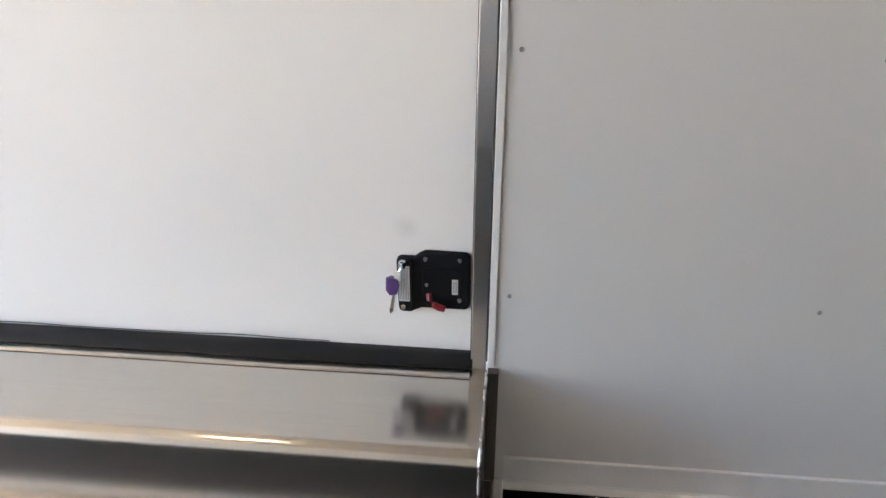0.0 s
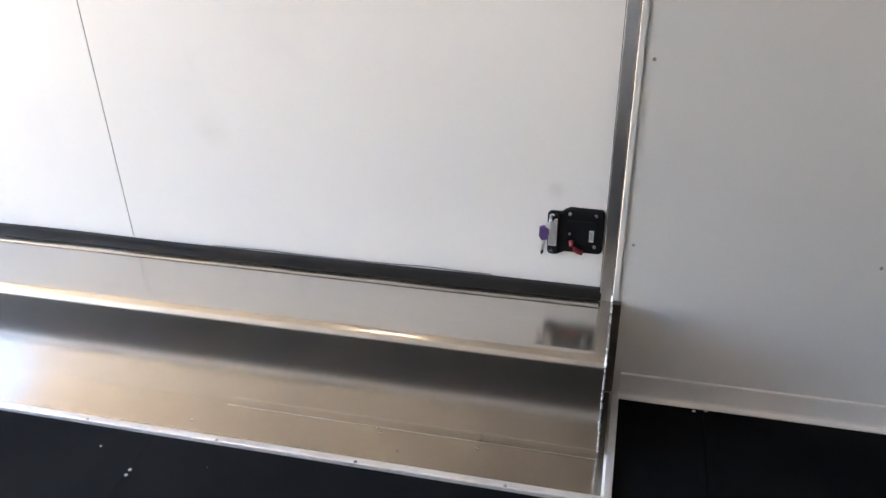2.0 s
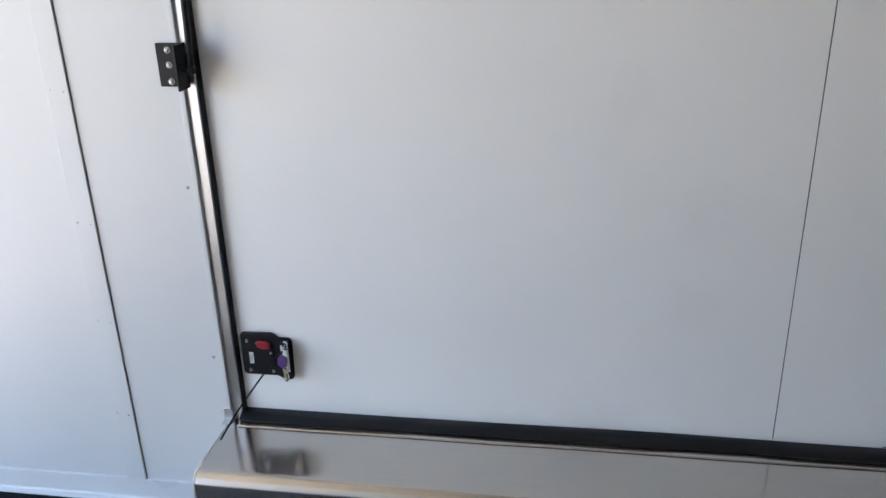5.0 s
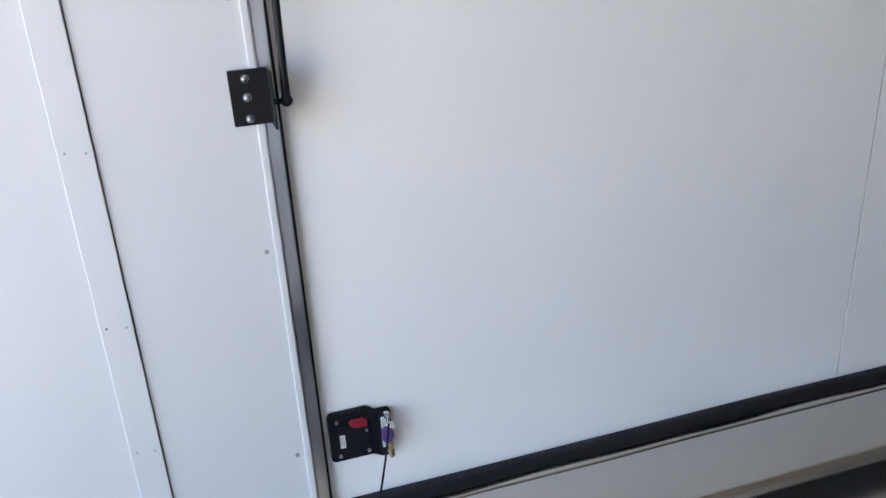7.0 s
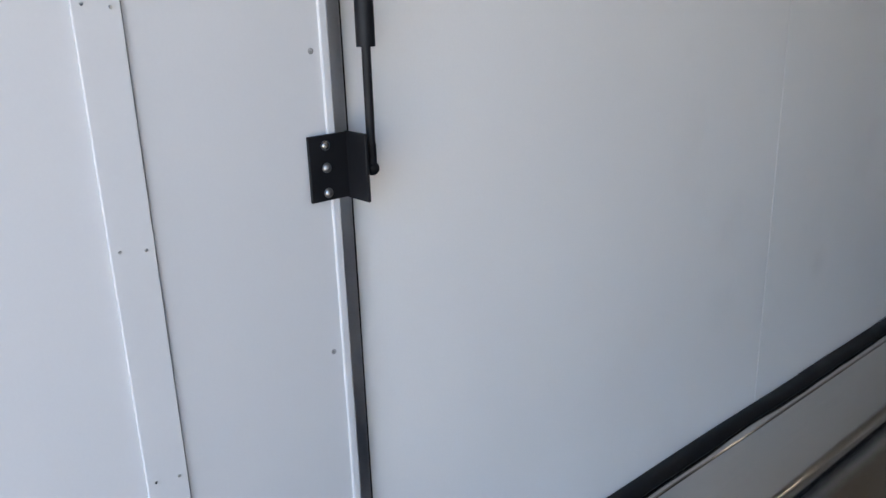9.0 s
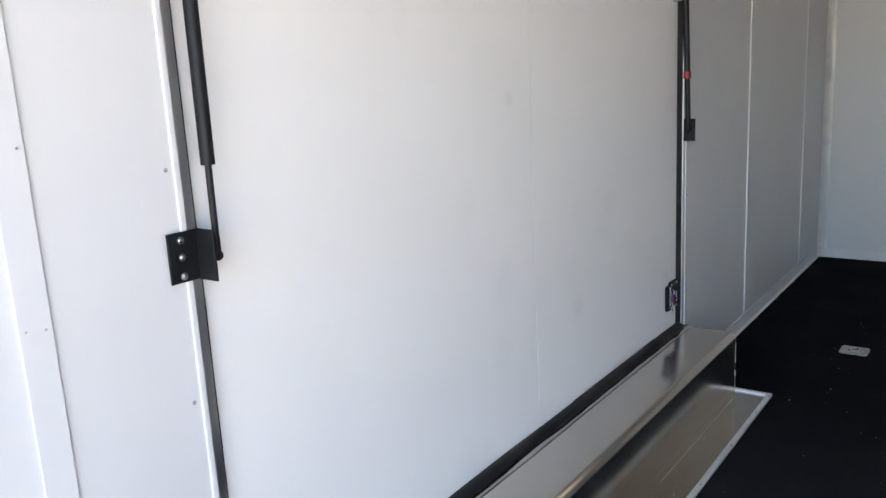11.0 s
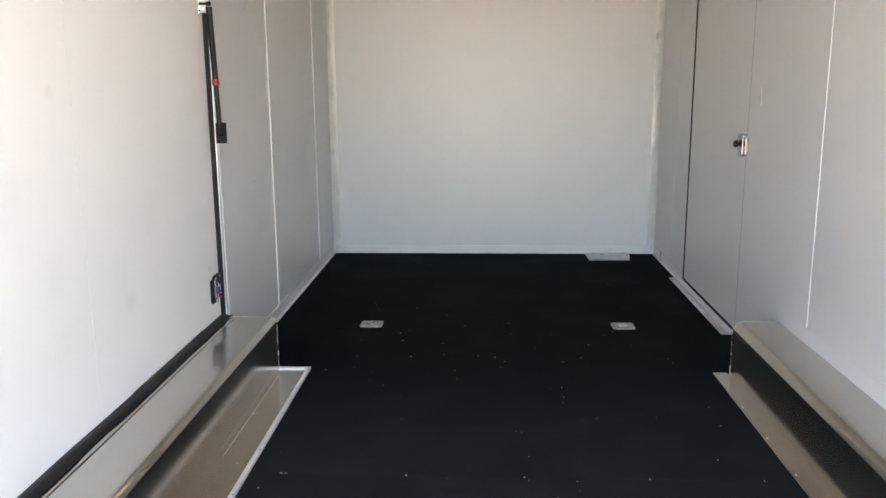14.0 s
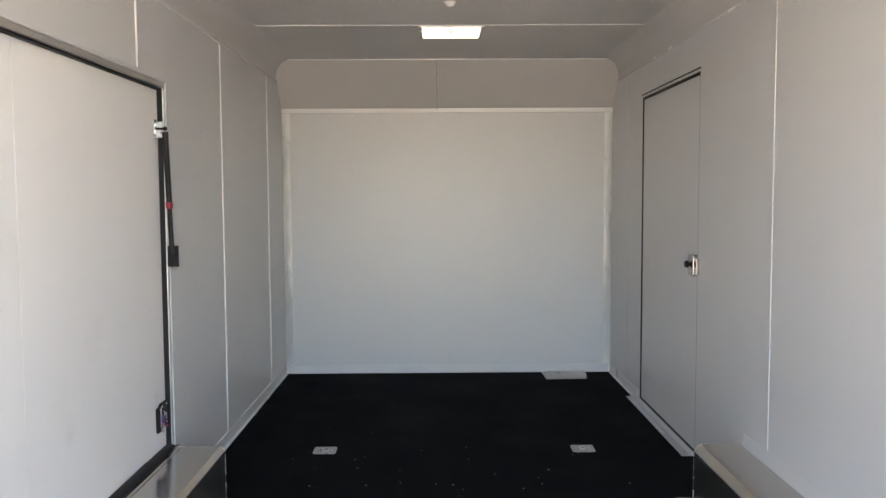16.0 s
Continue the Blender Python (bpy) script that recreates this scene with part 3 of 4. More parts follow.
# black wire poking out below the rear latch
wire = part("wire", tube(B(), [(-0.004, -2.158, 0.456), (0.016, -2.161, 0.460), (0.045, -2.170, 0.453), (0.080, -2.184, 0.437), (0.120, -2.203, 0.412), (0.160, -2.224, 0.382), (0.198, -2.244, 0.346)], 0.0020, 8), BLACKP)
tagged(wire, "thin black wire looping out from the rear latch", "wire")


def bracket(y_fl, s, label):
    """Angle bracket: plate on the wall, flange standing out, three domed bolts. s: way from flange to plate along y."""
    t = thing("strut_bracket", label, "bracket", "strut brackets", at=(0, y_fl, 1.095))
    y0, y1 = sorted((y_fl, y_fl + s * 0.062))
    z0, z1 = 1.053 - 1.095, 1.139 - 1.095
    part("plate", box(B(), 0.0046, 0.0090, y0 - y_fl, y1 - y_fl, z0, z1, 0.0012), BLACKM, t)
    a, b = sorted((y_fl - s * 0.0, y_fl + s * 0.0045))
    part("flange", box(B(), 0.0046, 0.052, a - y_fl, b - y_fl, z0 - 0.002, z1 + 0.001, 0.0014), BLACKM, t)
    for dz in (0.0305, 0.0015, -0.0315):
        bm = ball(B(), (0.009, s * 0.037, dz), 0.0058, 0.75, 1, 1, 18)
        cyl(bm, (0.0085, s * 0.037, dz), (0.0105, s * 0.037, dz), 0.0068, 0.0064, 18)
        cyl(bm, (0.0128, s * 0.037, dz), (0.0136, s * 0.037, dz), 0.0026, 0.0022, 6)
        part("bolt", bm, ZINC, t, "zinc-plated domed bolt")
    return t


bracket(-2.292, -1, "black steel angle bracket bolted to the wall")
bracket(0.092, 1, "black steel angle bracket by the front jamb")


def strut(y_fl, s, top, cut, label, clip):
    """Gas strut: ball joint on the flange, thin rod, thick tube, upper plate on the door's edge."""
    t = thing("gas_strut", label, "gas strut", "gas struts", at=(0.031, y_fl - s * 0.017, 1.090))
    o = Vector(t.location)
    lo = Vector((0.031, y_fl - s * 0.019, 1.090))
    hi = Vector(top)
    d = hi - lo
    k = (cut - lo.z) / d.z

    def at(f):
        return lo + d * f - o
    part("rod", cyl(B(), at(0.03), at(k + 0.02), 0.0105 if clip else 0.0060, seg=16), BLACKM, t)
    bm = cyl(B(), at(k), at(0.975), 0.0122, seg=24)
    part("tube", bm, BLACKM, t)
    bm = ball(B(), lo - o, 0.0095)
    cyl(bm, lo - o, Vector((0.031, y_fl + s * 0.004, 1.090)) - o, 0.0042)
    cyl(bm, at(0.0), at(0.06), 0.0066)
    part("ball_joint", bm, BLACKP, t)
    bm = ball(B(), hi - o, 0.0095)
    cyl(bm, hi - o, Vector((REC + 0.006, hi.y, hi.z)) - o, 0.0045)
    part("ball_joint", bm, BLACKP, t)
    if clip:
        p = at(k)
        part("clip", cyl(B(), p - d.normalized() * 0.012, p + d.normalized() * 0.014, 0.0150, seg=18), RED, t, "red plastic band")
    return t


strut(-2.292, -1, (0.020, -2.262, 1.630), 1.245, "black gas strut beside the escape door", False)
strut(0.092, 1, (0.020, 0.058, 1.630), 1.310, "black gas strut with a red band", True)


def hinge_plate(y, label):
    t = thing("hinge_plate", label, "hinge plate", "hinge plates", at=(0, y, 1.63))
    part("plate", box(B(), REC + 0.0005, REC + 0.004, -0.008, 0.020, -0.042, 0.038, 0.001), STEEL, t)
    part("plate_flange", box(B(), REC + 0.004, 0.004, 0.016, 0.020, -0.036, 0.030, 0.001), STEEL, t)
    for dy, dz in ((-0.004, 0.026), (-0.004, -0.028), (0.010, 0.004)):
        part("screw", cyl(B(), (REC + 0.0035, dy, dz), (REC + 0.008, dy, dz), 0.0055, 0.004, 12), BLACKM, t)
    return t


hinge_plate(0.056, "bright steel strut plate on the door edge")
hinge_plate(-2.250, "bright steel strut plate on the door edge")


# ---- wheel boxes ----
def wheel_box(name, label, xw, s, y0, y1, zt, depth, r):
    """Bent sheet cover over the wheels: flat top, round bend, upright face; end plates with weld beads; floor tray or flange. s: way into the room."""
    t = thing(name, label, "wheel box", "wheel boxes", at=(xw, (y0 + y1) / 2, 0))
    cy = (y0 + y1) / 2

    def X(d):
        return s * d
    prof = [(X(0.001), zt), *[(X(depth - r + r * math.sin(radians(a))), zt - r + r * math.cos(radians(a))) for a in range(0, 91, 9)], (X(depth), 0.0042)]
    inner = [(X(depth - 0.003), 0.0042), *[(X(depth - r + (r - 0.003) * math.sin(radians(a))), zt - r + (r - 0.003) * math.cos(radians(a))) for a in range(90, -1, -9)], (X(0.001), zt - 0.003)]
    part("cover", prism(B(), prof + inner, "y", y0 - cy, y1 - cy), ALU, t, "bent aluminium sheet cover")
    endp = [(X(0.001), zt - 0.004), *[(X(depth - r + (r - 0.004) * math.sin(radians(a))), zt - r + (r - 0.004) * math.cos(radians(a))) for a in range(0, 91, 15)], (X(depth - 0.004), 0.0065), (X(0.001), 0.0065)]
    for ya, yb in ((y0 + 0.001, y0 + 0.005), (y1 - 0.005, y1 - 0.001)):
        # left box's front plate: the black floor's reflection is put into its colour
        part("end_plate", prism(B(), endp, "y", ya - cy, yb - cy), ENDM if s > 0 and ya > cy else ALU, t)
    edge = [(X(0.012), zt - 0.001), (X(0.05), zt - 0.001), (X(0.10), zt - 0.001), *[(X(depth - r + (r - 0.001) * math.sin(radians(a))), zt - r + (r - 0.001) * math.cos(radians(a))) for a in range(0, 91, 10)], *[(X(depth - 0.001), zt - r - (zt - r - 0.010) * i / 8) for i in range(1, 9)]]
    fine = []
    for (a, b), (c, d) in zip(edge, edge[1:]):
        k = max(1, int(math.hypot(c - a, d - b) / 0.004))
        fine += [(a + (c - a) * i / k, b + (d - b) * i / k) for i in range(k)]
    for ye, o in ((y0, -1), (y1, 1)):
        pts = [(u, ye - cy - o * 0.001 + 0.0012 * noise.noise((i * 0.9, ye, 2)), v) for i, (u, v) in enumerate(fine)]
        bm = B()
        vecs = [Vector(p) for p in pts]

        def ring(i, c):
            rr = 0.0026 + 0.0011 * noise.noise((i * 0.37, ye * 3, 7)) + 0.0006 * math.sin(i * 2.1)
            d = (vecs[min(i + 1, len(vecs) - 1)] - vecs[max(i - 1, 0)]).normalized()
            u = Vector((0, 1, 0))
            v = d.cross(u).normalized()
            return [c + rr * (math.cos(k * math.tau / 7) * u + math.sin(k * math.tau / 7) * v) for k in range(7)]
        sweep(bm, vecs, ring)
        part("weld_bead", bm, WELD, t, "rough bright weld bead")
    return t


BX0, BX1 = -2.312, 0.129
boxl = wheel_box("wheel_box", "mill-finish aluminium wheel box below the escape door", 0.0, 1, BX0, BX1, 0.2625, 0.220, 0.030)
boxr = wheel_box("wheel_box", "mill-finish aluminium wheel box against the plain wall", W, -1, -2.36, 0.108, 0.2625, 0.200, 0.046)

part("end_flange", prism(B(), [(0.0015, 0.006), (0.0045, 0.006), (0.0045, 0.262), (0.016, 0.2635), (0.016, 0.2655), (0.0015, 0.2660)], "y", 0.1300 - boxl.location.y, 0.1490 - boxl.location.y, 0.0005), ENDM, boxl, "dark steel flange against the wall")

# floor tray in front of the box: thin sheet with raised angle trims on three sides
tray = thing("floor_tray", "shallow aluminium floor tray with raised bright edge trims", "floor tray", at=(0.28, -1.1, 0))
o = Vector(tray.location)
TX, TY0, TY1 = 0.357, -2.352, 0.166


def tpart(name, bm, material, label=""):
    bmesh.ops.translate(bm, vec=-o, verts=bm.verts)
    return part(name, bm, material, tray, label)


tpart("sheet", box(B(), 0.004, TX - 0.004, TY0 + 0.004, TY1 - 0.004, 0.0005, 0.0040), ALU)
ANG = [(0, 0.0005), (0, 0.0105), (0.002, 0.0122), (0.016, 0.0122), (0.018, 0.0110), (0.021, 0.0046), (0.022, 0.0042), (0.022, 0.0005)]
tpart("trim_angle", prism(B(), [(TX + 0.004 - u, v) for u, v in ANG], "y", TY0, TY1), ALUB, "bright aluminium edge trim")
tpart("trim_angle", prism(B(), [(TY0 + u, v) for u, v in ANG], "x", 0.006, TX - 0.016), ALUB, "bright aluminium edge trim")
tpart("trim_angle", prism(B(), [(TY1 - u, v) for u, v in ANG], "x", 0.006, TX - 0.016), ALUB, "bright aluminium edge trim")
SCREW = mesh("screw", ball(cyl(B(), (0, 0, 0), (0, 0, 0.0010), 0.0042, 0.0040, 12), (0, 0, 0.0006), 0.0036, 1, 1, 0.45, 12), STEEL)
for i in range(8):
    piece("screw", SCREW, tray, Matrix.Translation((TX + 0.000 - o.x, -2.019 + 0.328 * i - o.y if i < 7 else 0.13 - o.y, 0.0124)))
# broken dirty sealant line in the crack where box and tray meet
bm = B()
for y0, y1, w in ((-2.31, -2.16, 0.0007), (-2.155, -2.02, 0.0008), (-2.012, -1.93, 0.0007), (-1.925, -1.81, 0.0008), (-1.80, -1.74, 0.0006)):
    box(bm, 0.2205, 0.2205 + w, y0, y1, 0.0041, 0.0048)
tpart("sealant_line", bm, PRINT, "dirty sealant line")
part("sheet_edge", box(B(), 0.2330 - o.x, 0.2338 - o.x, -0.74 - o.y, 0.128 - o.y, 0.0041, 0.0044), ALUD, tray, "scratched edge of the overlapping sheet")
bm = B()
for x, y, a in ((0.231, -0.112, 0.3), (0.228, -0.128, 1.9), (0.252, -0.84, 0.8), (0.242, -0.90, 0.2), (0.300, -0.30, 1.0)):
    cyl(bm, (x - 0.003 * math.cos(a), y - 0.003 * math.sin(a), 0.0049), (x + 0.003 * math.cos(a), y + 0.003 * math.sin(a), 0.0052), 0.0011, 0.0007, 6)
tagged(part("dark_crumbs", bm, RUBBER), "small black rubber crumbs lying in the floor tray", "debris", kind="stuff")
# scraps lying in the tray
bm = B()
for x, y, a in ((0.238, -0.368, 0.4), (0.252, -0.355, 1.2), (0.255, -0.13, 1.4), (0.30, -0.80, 2.0)):
    q = box(B(), -0.004, 0.004, -0.0014, 0.0014, 0.0041, 0.0060, 0.0005)
    bmesh.ops.transform(q, matrix=Matrix.Translation((x, y, 0)) @ Matrix.Rotation(a, 4, "Z"), verts=q.verts)
    tmp = bpy.data.meshes.new("tmp")
    q.to_mesh(tmp)
    q.free()
    bm.from_mesh(tmp)
    bpy.data.meshes.remove(tmp)
tagged(part("scraps", bm, CHIP), "small pale scraps lying in the floor tray", "debris", kind="stuff")

# floor flange of the other box
fl = thing("floor_flange", "flat aluminium flange screwed down beside the wheel box", "flange", at=(W - 0.2, -1.1, 0))
part("strip", box(B(), W - 0.260 - fl.location.x, W - 0.195 - fl.location.x, -2.40 + 1.1, 0.164 + 1.1, 0.0005, 0.0045, 0.001), ALU, fl)
for i in range(9):
    piece("screw", SCREW, fl, Matrix.Translation((W - 0.247 - fl.location.x, 0.05 - 0.29 * i + 1.1, 0.0045)))

# small corner clip at the rear foot of the door frame
y = -2.315
c = part("corner_clip", prism(B(), [(0.005, 0.2628), (0.028, 0.2628), (0.028, 0.2645), (0.0095, 0.2660), (0.0080, 0.290), (0.005, 0.290)], "y", y - 0.010, y + 0.012, 0.0006), ALUD)
tagged(c, "small aluminium corner clip at the foot of the frame", "clip")

# ---- entry door in the other wall ----
door_2 = thing("door_2", "closed white entry door with dark gasket line", "door", at=(W, (EY0 + EY1) / 2, 0))
tagged(door_2, kind="structure")


def epart(name, bm, material, label=""):
    bmesh.ops.translate(bm, vec=-Vector(door_2.location), verts=bm.verts)
    return part(name, bm, material, door_2, label)


epart("leaf", box(B(), W + 0.004, W + 0.04, EY0 + 0.004, EY1 - 0.010, EZ0 + 0.006, EZ1 - 0.016, 0.001), WHITE)
epart("gasket", box(B(), W - 0.002, W + 0.03, EY1 - 0.010, EY1 + 0.003, EZ0, EZ1, 0.001), RUBBER, "black rubber gasket")
epart("gasket", box(B(), W + 0.0008, W + 0.03, EY0 - 0.001, EY0 + 0.0035, EZ0, EZ1, 0.001), RUBBER, "black rubber gasket")
epart("gasket", box(B(), W - 0.002, W + 0.03, EY0 + 0.004, EY1 - 0.006, EZ1 - 0.016, EZ1 - 0.002, 0.001), RUBBER, "black rubber gasket")
epart("gasket", box(B(), W - 0.003, W + 0.03, EY0 + 0.004, EY1 - 0.006, EZ0 - 0.004, EZ0 + 0.006, 0.001), RUBBER, "black rubber gasket")
epart("frame_bar", box(B(), W - 0.0025, W + 0.03, EY1 + 0.003, EY1 + 0.0115, 0.001, EZ1 + 0.0115, 0.0012), WHITE)
epart("frame_bar", box(B(), W + 0.0004, W + 0.03, EY0 - 0.0115, EY0 - 0.001, EZ0, EZ1 + 0.0115, 0.0012), WHITE)
epart("frame_bar", box(B(), W - 0.004, W + 0.03, EY0 - 0.001, EY1 + 0.003, EZ1, EZ1 + 0.0115, 0.0012), TRIMW)
epart("drip_edge", box(B(), W - 0.008, W - 0.0005, EY0 - 0.014, EY1 + 0.014, EZ1 + 0.013, EZ1 + 0.019, 0.0015), RUBBER, "dark upper seal")
# chrome latch with black knob
LY, LZ = EY0 + 0.045, 0.985
body = epart("door_latch", prism(B(), rounded(LY - 0.045, LY + 0.040, LZ - 0.055, LZ + 0.055, 0.010), "x", W - 0.022, W + 0.0035, 0.003), DCHROME, "chrome door latch with a black knob")


def lpart(name, bm, material, label=""):
    bmesh.ops.translate(bm, vec=-Vector(door_2.location), verts=bm.verts)
    return part(name, bm, material, body, label)


lpart("knob", cyl(cyl(B(), (W - 0.0215, LY + 0.012, LZ + 0.004), (W - 0.030, LY + 0.012, LZ + 0.004), 0.010, 0.009), (W - 0.030, LY + 0.012, LZ + 0.004), (W - 0.046, LY + 0.012, LZ + 0.004), 0.019, 0.016), BLACKP, "black plastic knob")
lpart("bolt_case", prism(B(), rounded(LY - 0.080, LY - 0.047, LZ - 0.045, LZ + 0.040, 0.006), "x", W - 0.018, W - 0.001, 0.002), DCHROME)
lpart("red_mark", box(B(), W - 0.0225, W - 0.0215, LY - 0.034, LY - 0.020, LZ - 0.050, LZ - 0.038), RED)
# threshold
th = part("threshold", prism(B(), [(W + 0.03, 0.0005), (W - 0.058, 0.0005), (W - 0.058, 0.0025), (W - 0.018, 0.0075), (W - 0.006, 0.0255), (W + 0.03, 0.0255)], "y", 0.745, 1.988, 0.0006), ALUD)
bm = B()
for i in range(58):
    for k in (0, 1):
        y = 1.13 + i * 0.0135 + k * 0.0067
        box(bm, W - 0.054 + k * 0.010, W - 0.049 + k * 0.010, y, y + 0.0045, 0.0024 + k * 0.0014, 0.0052 + k * 0.0014)
part("tread_row", bm, ALUB, th, "rows of small raised grip studs")
tagged(th, "pale aluminium threshold plate below the entry door", "threshold", kind="structure")

# ---- tie-down rings set in the floor ----


def tie_ring(label, at):
    t = thing("tie_down_ring", label, "tie-down ring", "floor tie-downs", at=at)
    bm = B()
    outl = rounded(-0.060, 0.060, -0.057, 0.057, 0.016)
    prism(bm, outl, "z", 0.0005, 0.0045, 0.001)
    part("plate", bm, ZINC, t, "zinc-plated steel base plate")
    bm = B()
    n = 28
    for i in range(n):
        a0, a1 = i * math.tau / n, (i + 1) * math.tau / n
        quad = []
        for rr, z in ((0.041, 0.0046), (0.035, 0.0075), (0.030, 0.0046)):
            quad.append([(rr * math.cos(a), rr * 0.80 * math.sin(a), z) for a in (a0, a1)])
        for (p0, p1), (q0, q1) in zip(quad, quad[1:]):
            bm.faces.new([bm.verts.new(v) for v in (p0, p1, q1, q0)])
    bmesh.ops.remove_doubles(bm, verts=bm.verts, dist=0.0001)
    part("rim", bm, STEEL, t)
    bm = B()
    bmesh.ops.create_circle(bm, cap_ends=True, segments=28, radius=0.029, matrix=Matrix.Translation((0, 0, 0.0049)) @ Matrix.Diagonal((1, 0.8, 1, 1)))
    part("recess", bm, JOINT, t)
    pts = [(0.022 * math.cos(a), 0.018 * math.sin(a) - 0.002, 0.0085) for a in [i * math.tau / 26 for i in range(27)]]
    part("ring", tube(B(), pts, 0.0042, 8), STEEL, t, "bright steel lashing ring")
    part("hinge_bar", box(B(), -0.017, 0.017, 0.012, 0.024, 0.005, 0.0115, 0.002), STEEL, t)
    for x, y in ((-0.046, -0.043), (0.046, -0.043), (-0.046, 0.043), (0.046, 0.043)):
        part("bolt", ball(B(), (x, y, 0.0045), 0.0075, 1, 1, 0.45, 12), STEEL, t)
    return t


for p in ((0.550, 0.877, 0), (1.915, 0.877, 0), (0.550, -1.962, 0)):
    tie_ring("zinc-plated tie-down ring plate bolted to the black floor", p)

# ---- papers on the floor by the front wall ----


def sheet(w, d, seed, lift):
    bm = B()
    nx, ny = 14, 12
    g = [[bm.verts.new((w * (i / nx - 0.5), d * (j / ny - 0.5), lift + 0.004 + 0.003 * abs(noise.noise((i * 0.25 + seed, j * 0.25, seed))) + (0.010 * max(0, i / nx - 0.8) / 0.2 if seed > 1 else 0))) for j in range(ny + 1)] for i in range(nx + 1)]
    for i in range(nx):
        for j in range(ny):
            bm.faces.new((g[i][j], g[i + 1][j], g[i + 1][j + 1], g[i][j + 1]))
    bmesh.ops.solidify(bm, geom=bm.faces[:], thickness=0.003)
    return bm


for (x, y, rz, w, d, sd_, lift) in ((2.085, 2.620, 2, 0.30, 0.235, 1.0, 0.0), (2.098, 2.615, -4, 0.29, 0.22, 2.0, 0.010)):
    ob = part("paper_sheet", sheet(w, d, sd_, lift), PAPER)
    ob.location, ob.rotation_euler = (x, y, 0), (0, 0, radians(rz))
    tagged(ob, "white paper sheet lying on the floor by the wall", "paper", "floor papers")

# ---- roof vent and dome ----


def roof_vent(HY0, HY1):
    """Square vent: frame under the ceiling, collar through the roof, domed lid, crossbar and crank."""
    vent = thing("roof_vent", "white square roof vent with a translucent lid", "roof vent", "roof vents", at=((HX0 + HX1) / 2, (HY0 + HY1) / 2, ZC))
    o = Vector(vent.location)

    def vpart(name, bm, material, label=""):
        bmesh.ops.translate(bm, vec=-o, verts=bm.verts)
        return part(name, bm, material, vent, label)
    bm = B()
    for a, b, c, d in ((HX0 - 0.007, HX0 + 0.008, HY0 - 0.007, HY1 + 0.012), (HX1 - 0.008, HX1 + 0.007, HY0 - 0.007, HY1 + 0.012), (HX0 + 0.008, HX1 - 0.008, HY0 - 0.007, HY0 + 0.006), (HX0 + 0.008, HX1 - 0.008, HY1 - 0.006, HY1 + 0.012)):
        box(bm, a, b, c, d, ZC - 0.010, ZC - 0.001, 0.002)
    vpart("frame", bm, TRIMW, "white plastic frame")
    bm = B()
    for a, b, c, d in ((HX0, HX0 + 0.006, HY0, HY1), (HX1 - 0.006, HX1, HY0, HY1), (HX0 + 0.006, HX1 - 0.006, HY0, HY0 + 0.006), (HX0 + 0.006, HX1 - 0.006, HY1 - 0.006, HY1)):
        box(bm, a, b, c, d, ZC - 0.001, ZC + 0.10)
    vpart("collar", bm, TRIMW)
    bm = B()
    prism(bm, [(HX0 - 0.01, ZC + 0.100), (HX0 + 0.03, ZC + 0.118), (HX1 - 0.03, ZC + 0.118), (HX1 + 0.01, ZC + 0.100), (HX1 - 0.03, ZC + 0.114), (HX0 + 0.03, ZC + 0.114)], "y", HY0 - 0.01, HY1 + 0.01)
    vpart("lid", bm, LID, "translucent white lid")
    cx, cy = (HX0 + HX1) / 2, (HY0 + HY1) / 2
    vpart("crossbar", prism(B(), [(HX0 + 0.006, ZC + 0.012), (cx, ZC - 0.002), (HX1 - 0.006, ZC + 0.012), (HX1 - 0.006, ZC + 0.022), (cx, ZC + 0.008), (HX0 + 0.006, ZC + 0.022)], "y", cy - 0.008, cy + 0.008), WHITE)
    vpart("crank", cyl(B(), (cx, cy, ZC - 0.006), (cx, cy, ZC + 0.006), 0.016, 0.019), WHITE, "white crank knob")
    return vent


for v0, v1 in VENTS:
    roof_vent(v0, v1)
dome = thing("dome_light", "small round white unlit dome light", "light fitting", at=(1.22, 0.75, ZC))
part("base", cyl(B(), (0, 0, -0.008), (0, 0, -0.0005), 0.028, 0.032, 28), TRIMW, dome)
part("lens", ball(B(), (0, 0, -0.008), 0.023, 1, 1, 0.65, 20), TRIMW, dome, "frosted white lens")

# ---- screw heads in the walls ----
WSCREW = mesh("screw", cyl(cyl(B(), (0, 0, 0), (0.0008, 0, 0), 0.0040, 0.0036, 14), (0.0006, 0, 0), (0.0012, 0, 0), 0.0020, 0.0016, 8), SCREWP)
SMALL = mesh("screw", cyl(B(), (0, 0, 0), (0.0011, 0, 0), 0.0022, 0.0016, 8), STEEL)
for y in (0.161, 0.652, 1.44, 1.85):
    for z in (0.413, 0.820, 1.243, 1.66):
        piece("screw", WSCREW, wall_left, Matrix.Translation((0, y, z)))
for z in (0.427, 0.837, 1.243, 1.66):
    piece("screw", WSCREW, wall_left, Matrix.Translation((0, -2.334, z)))
for z in (0.26, 0.511, 0.753, 1.045, 1.308, 1.57, 1.83, 2.08):
    piece("screw", SMALL, wall_left, Matrix.Translation((0.0062, -2.602, z)))
    piece("screw", SMALL, wall_left, Matrix.Translation((0.0062, -2.573, z - 0.004)))
FHOLE = mesh("screw", cyl(B(), (0, 0, 0), (0, -0.0012, 0), 0.0045, 0.004, 10), STEEL)
for x, z in ((0.06, 0.365), (0.10, 0.79), (W - 0.10, 0.82), (W - 0.055, 0.385), (0.055, 0.06), (W - 0.06, 0.07)):
    piece("screw", FHOLE, wall_front, Matrix.Translation((x, YF - 0.0002, z)))
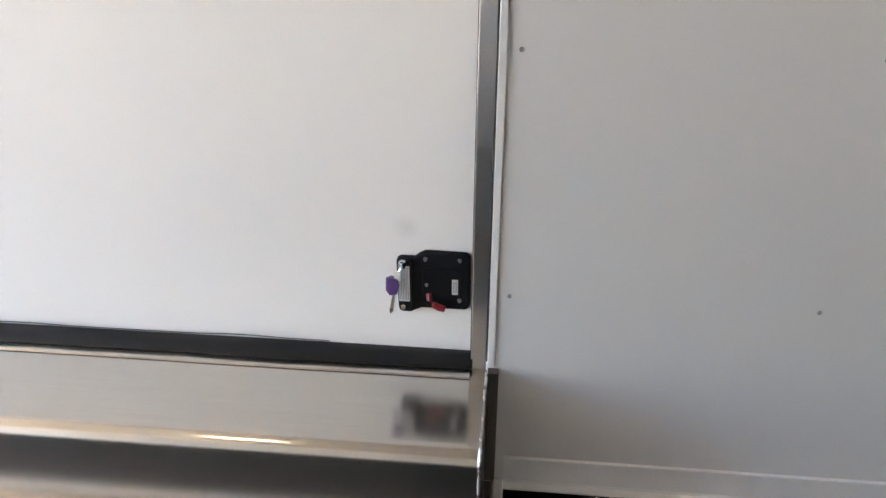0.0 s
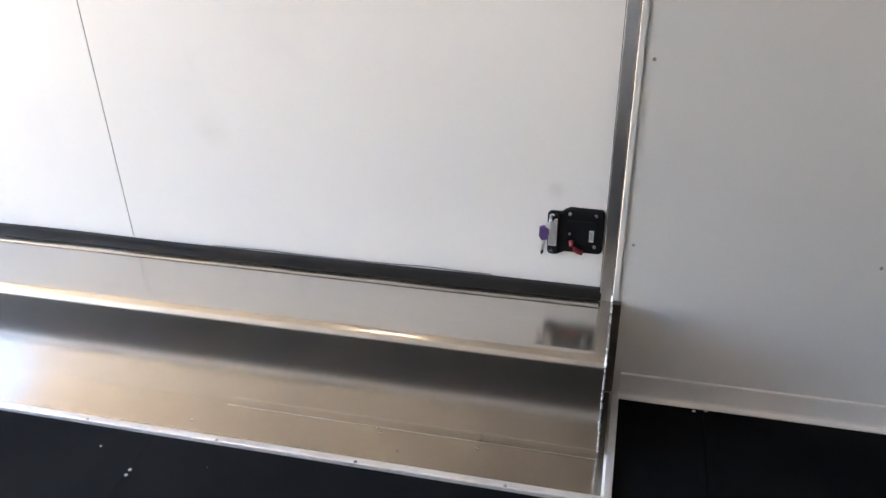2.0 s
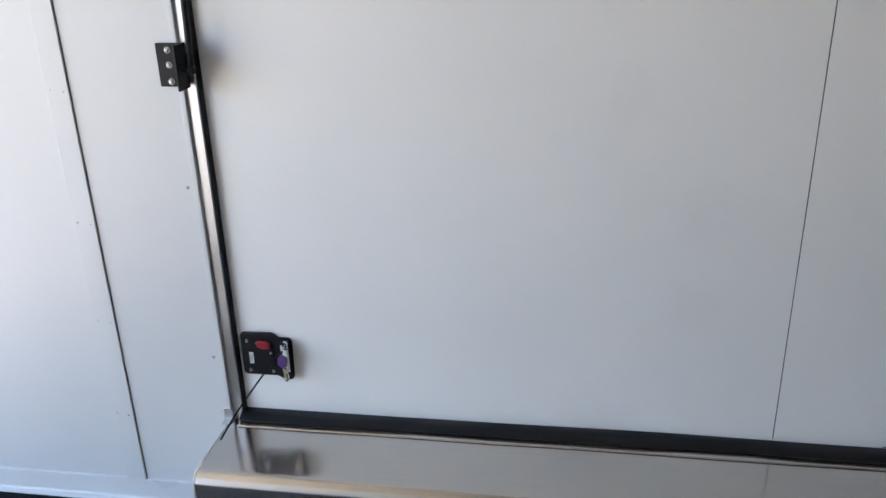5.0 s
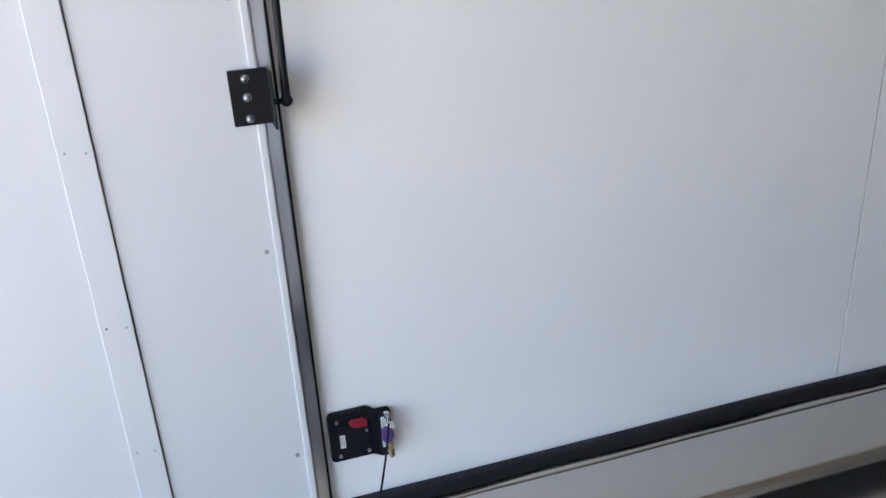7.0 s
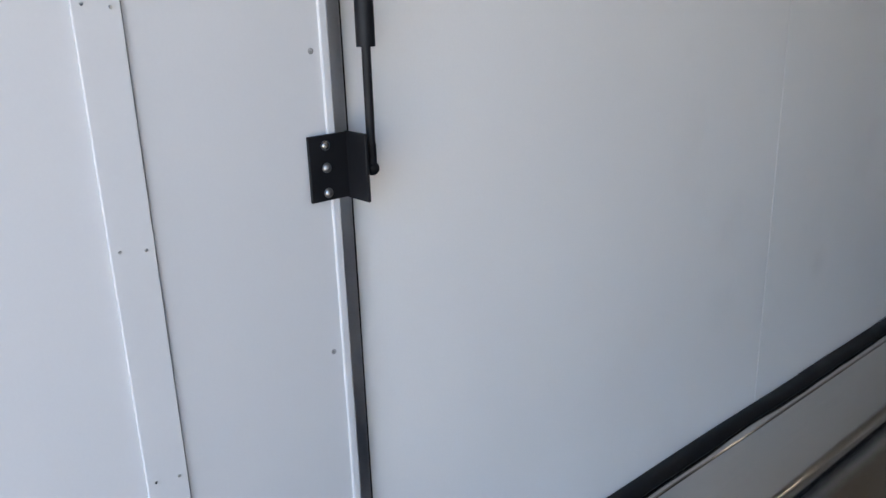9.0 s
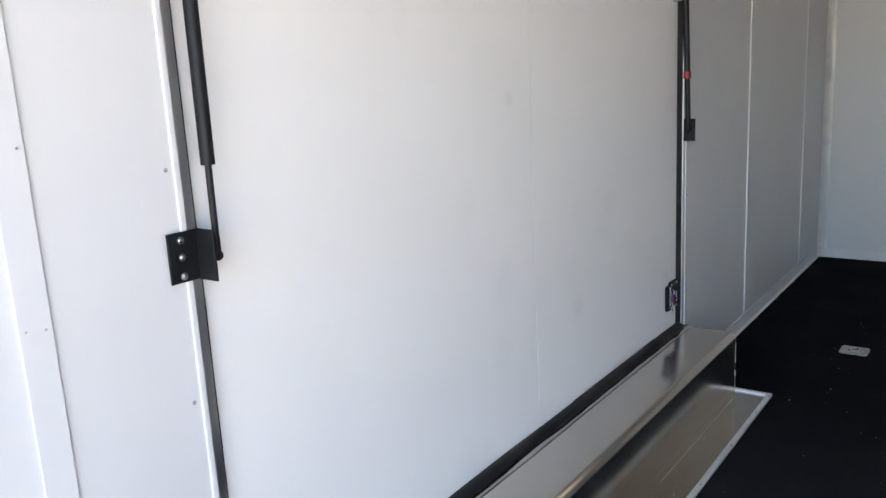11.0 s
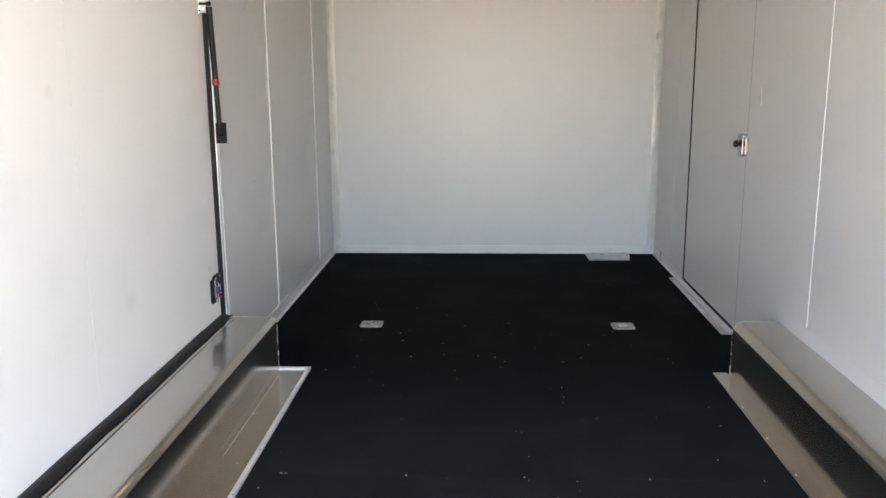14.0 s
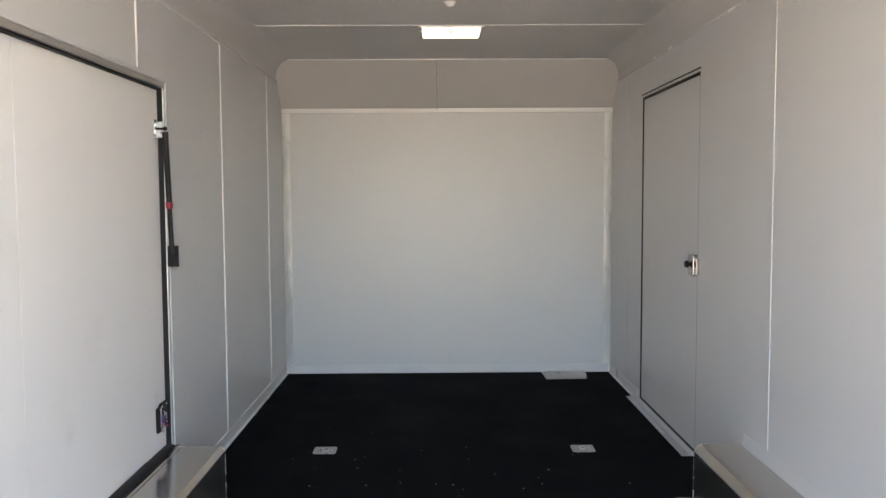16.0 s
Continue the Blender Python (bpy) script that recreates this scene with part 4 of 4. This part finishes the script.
DSCREW = mesh("screw", ball(B(), (0, 0, 0), 0.0055, 1, 1, 0.6, 10), ENDM)
for y, z in ((2.535, 2.213), (2.644, 2.104)):
    piece("screw", DSCREW, bpy.data.objects["header_panel"], Matrix.Translation((1.158, y, z)))
piece("screw", DSCREW, wall_front, Matrix.Translation((1.154, 2.7375, 1.980)))
part("panel_joint", prism(B(), [(2.7586, 1.988), (2.4470, 2.2996), (2.4480, 2.3006), (2.7596, 1.989)], "x", 1.1510, 1.1522), JOINT, bpy.data.objects["header_panel"], "hairline joint between header sheets")
# torn patch on the right wall
bm = prism(B(), [(0.540, 1.185), (0.572, 1.192), (0.590, 1.228), (0.566, 1.236), (0.562, 1.268), (0.548, 1.232)], "x", W - 0.0022, W - 0.0002, 0.0006)
tagged(part("wall_patch", bm, TRIMW, wall_right, "small pale torn patch"))

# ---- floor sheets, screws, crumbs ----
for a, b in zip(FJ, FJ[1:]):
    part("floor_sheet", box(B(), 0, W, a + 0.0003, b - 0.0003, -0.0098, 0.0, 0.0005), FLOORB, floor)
for y, xs in ((0.357, (0.81, 1.217, 1.631, 2.041)), (-0.858, (0.470, 0.486, 0.90, 1.30, 1.72)), (-2.079, (0.45, 0.86, 1.27, 1.69))):
    for x in xs:
        piece("screw", SCREW, floor, Matrix.Translation((x, y, -0.0004)))
for y in (0.339, 0.762, 1.19, 1.6, 2.0, 2.4):
    piece("screw", SCREW, floor, Matrix.Translation((0.026, y, -0.0004)))
    if y < 0.5 or y > 1.5:
        piece("screw", SCREW, floor, Matrix.Translation((0.021, y + 0.027, -0.0004)))
rng = random.Random(11)
bm = B()
for i in range(150):
    x = 0.40 + rng.random() * 1.75
    y = -2.3 + rng.random() * 3.6 if rng.random() < 0.85 else 0.4 + rng.random() * 2
    r = 0.0007 + 0.0017 * rng.random() ** 2.2
    ball(bm, (x, y, r * 0.4), r, 1 + rng.random(), 1 + 1.5 * rng.random(), 0.5, 6)
tagged(part("floor_crumbs", bm, CHIP), "scattered pale crumbs on the black floor", "debris", kind="stuff")
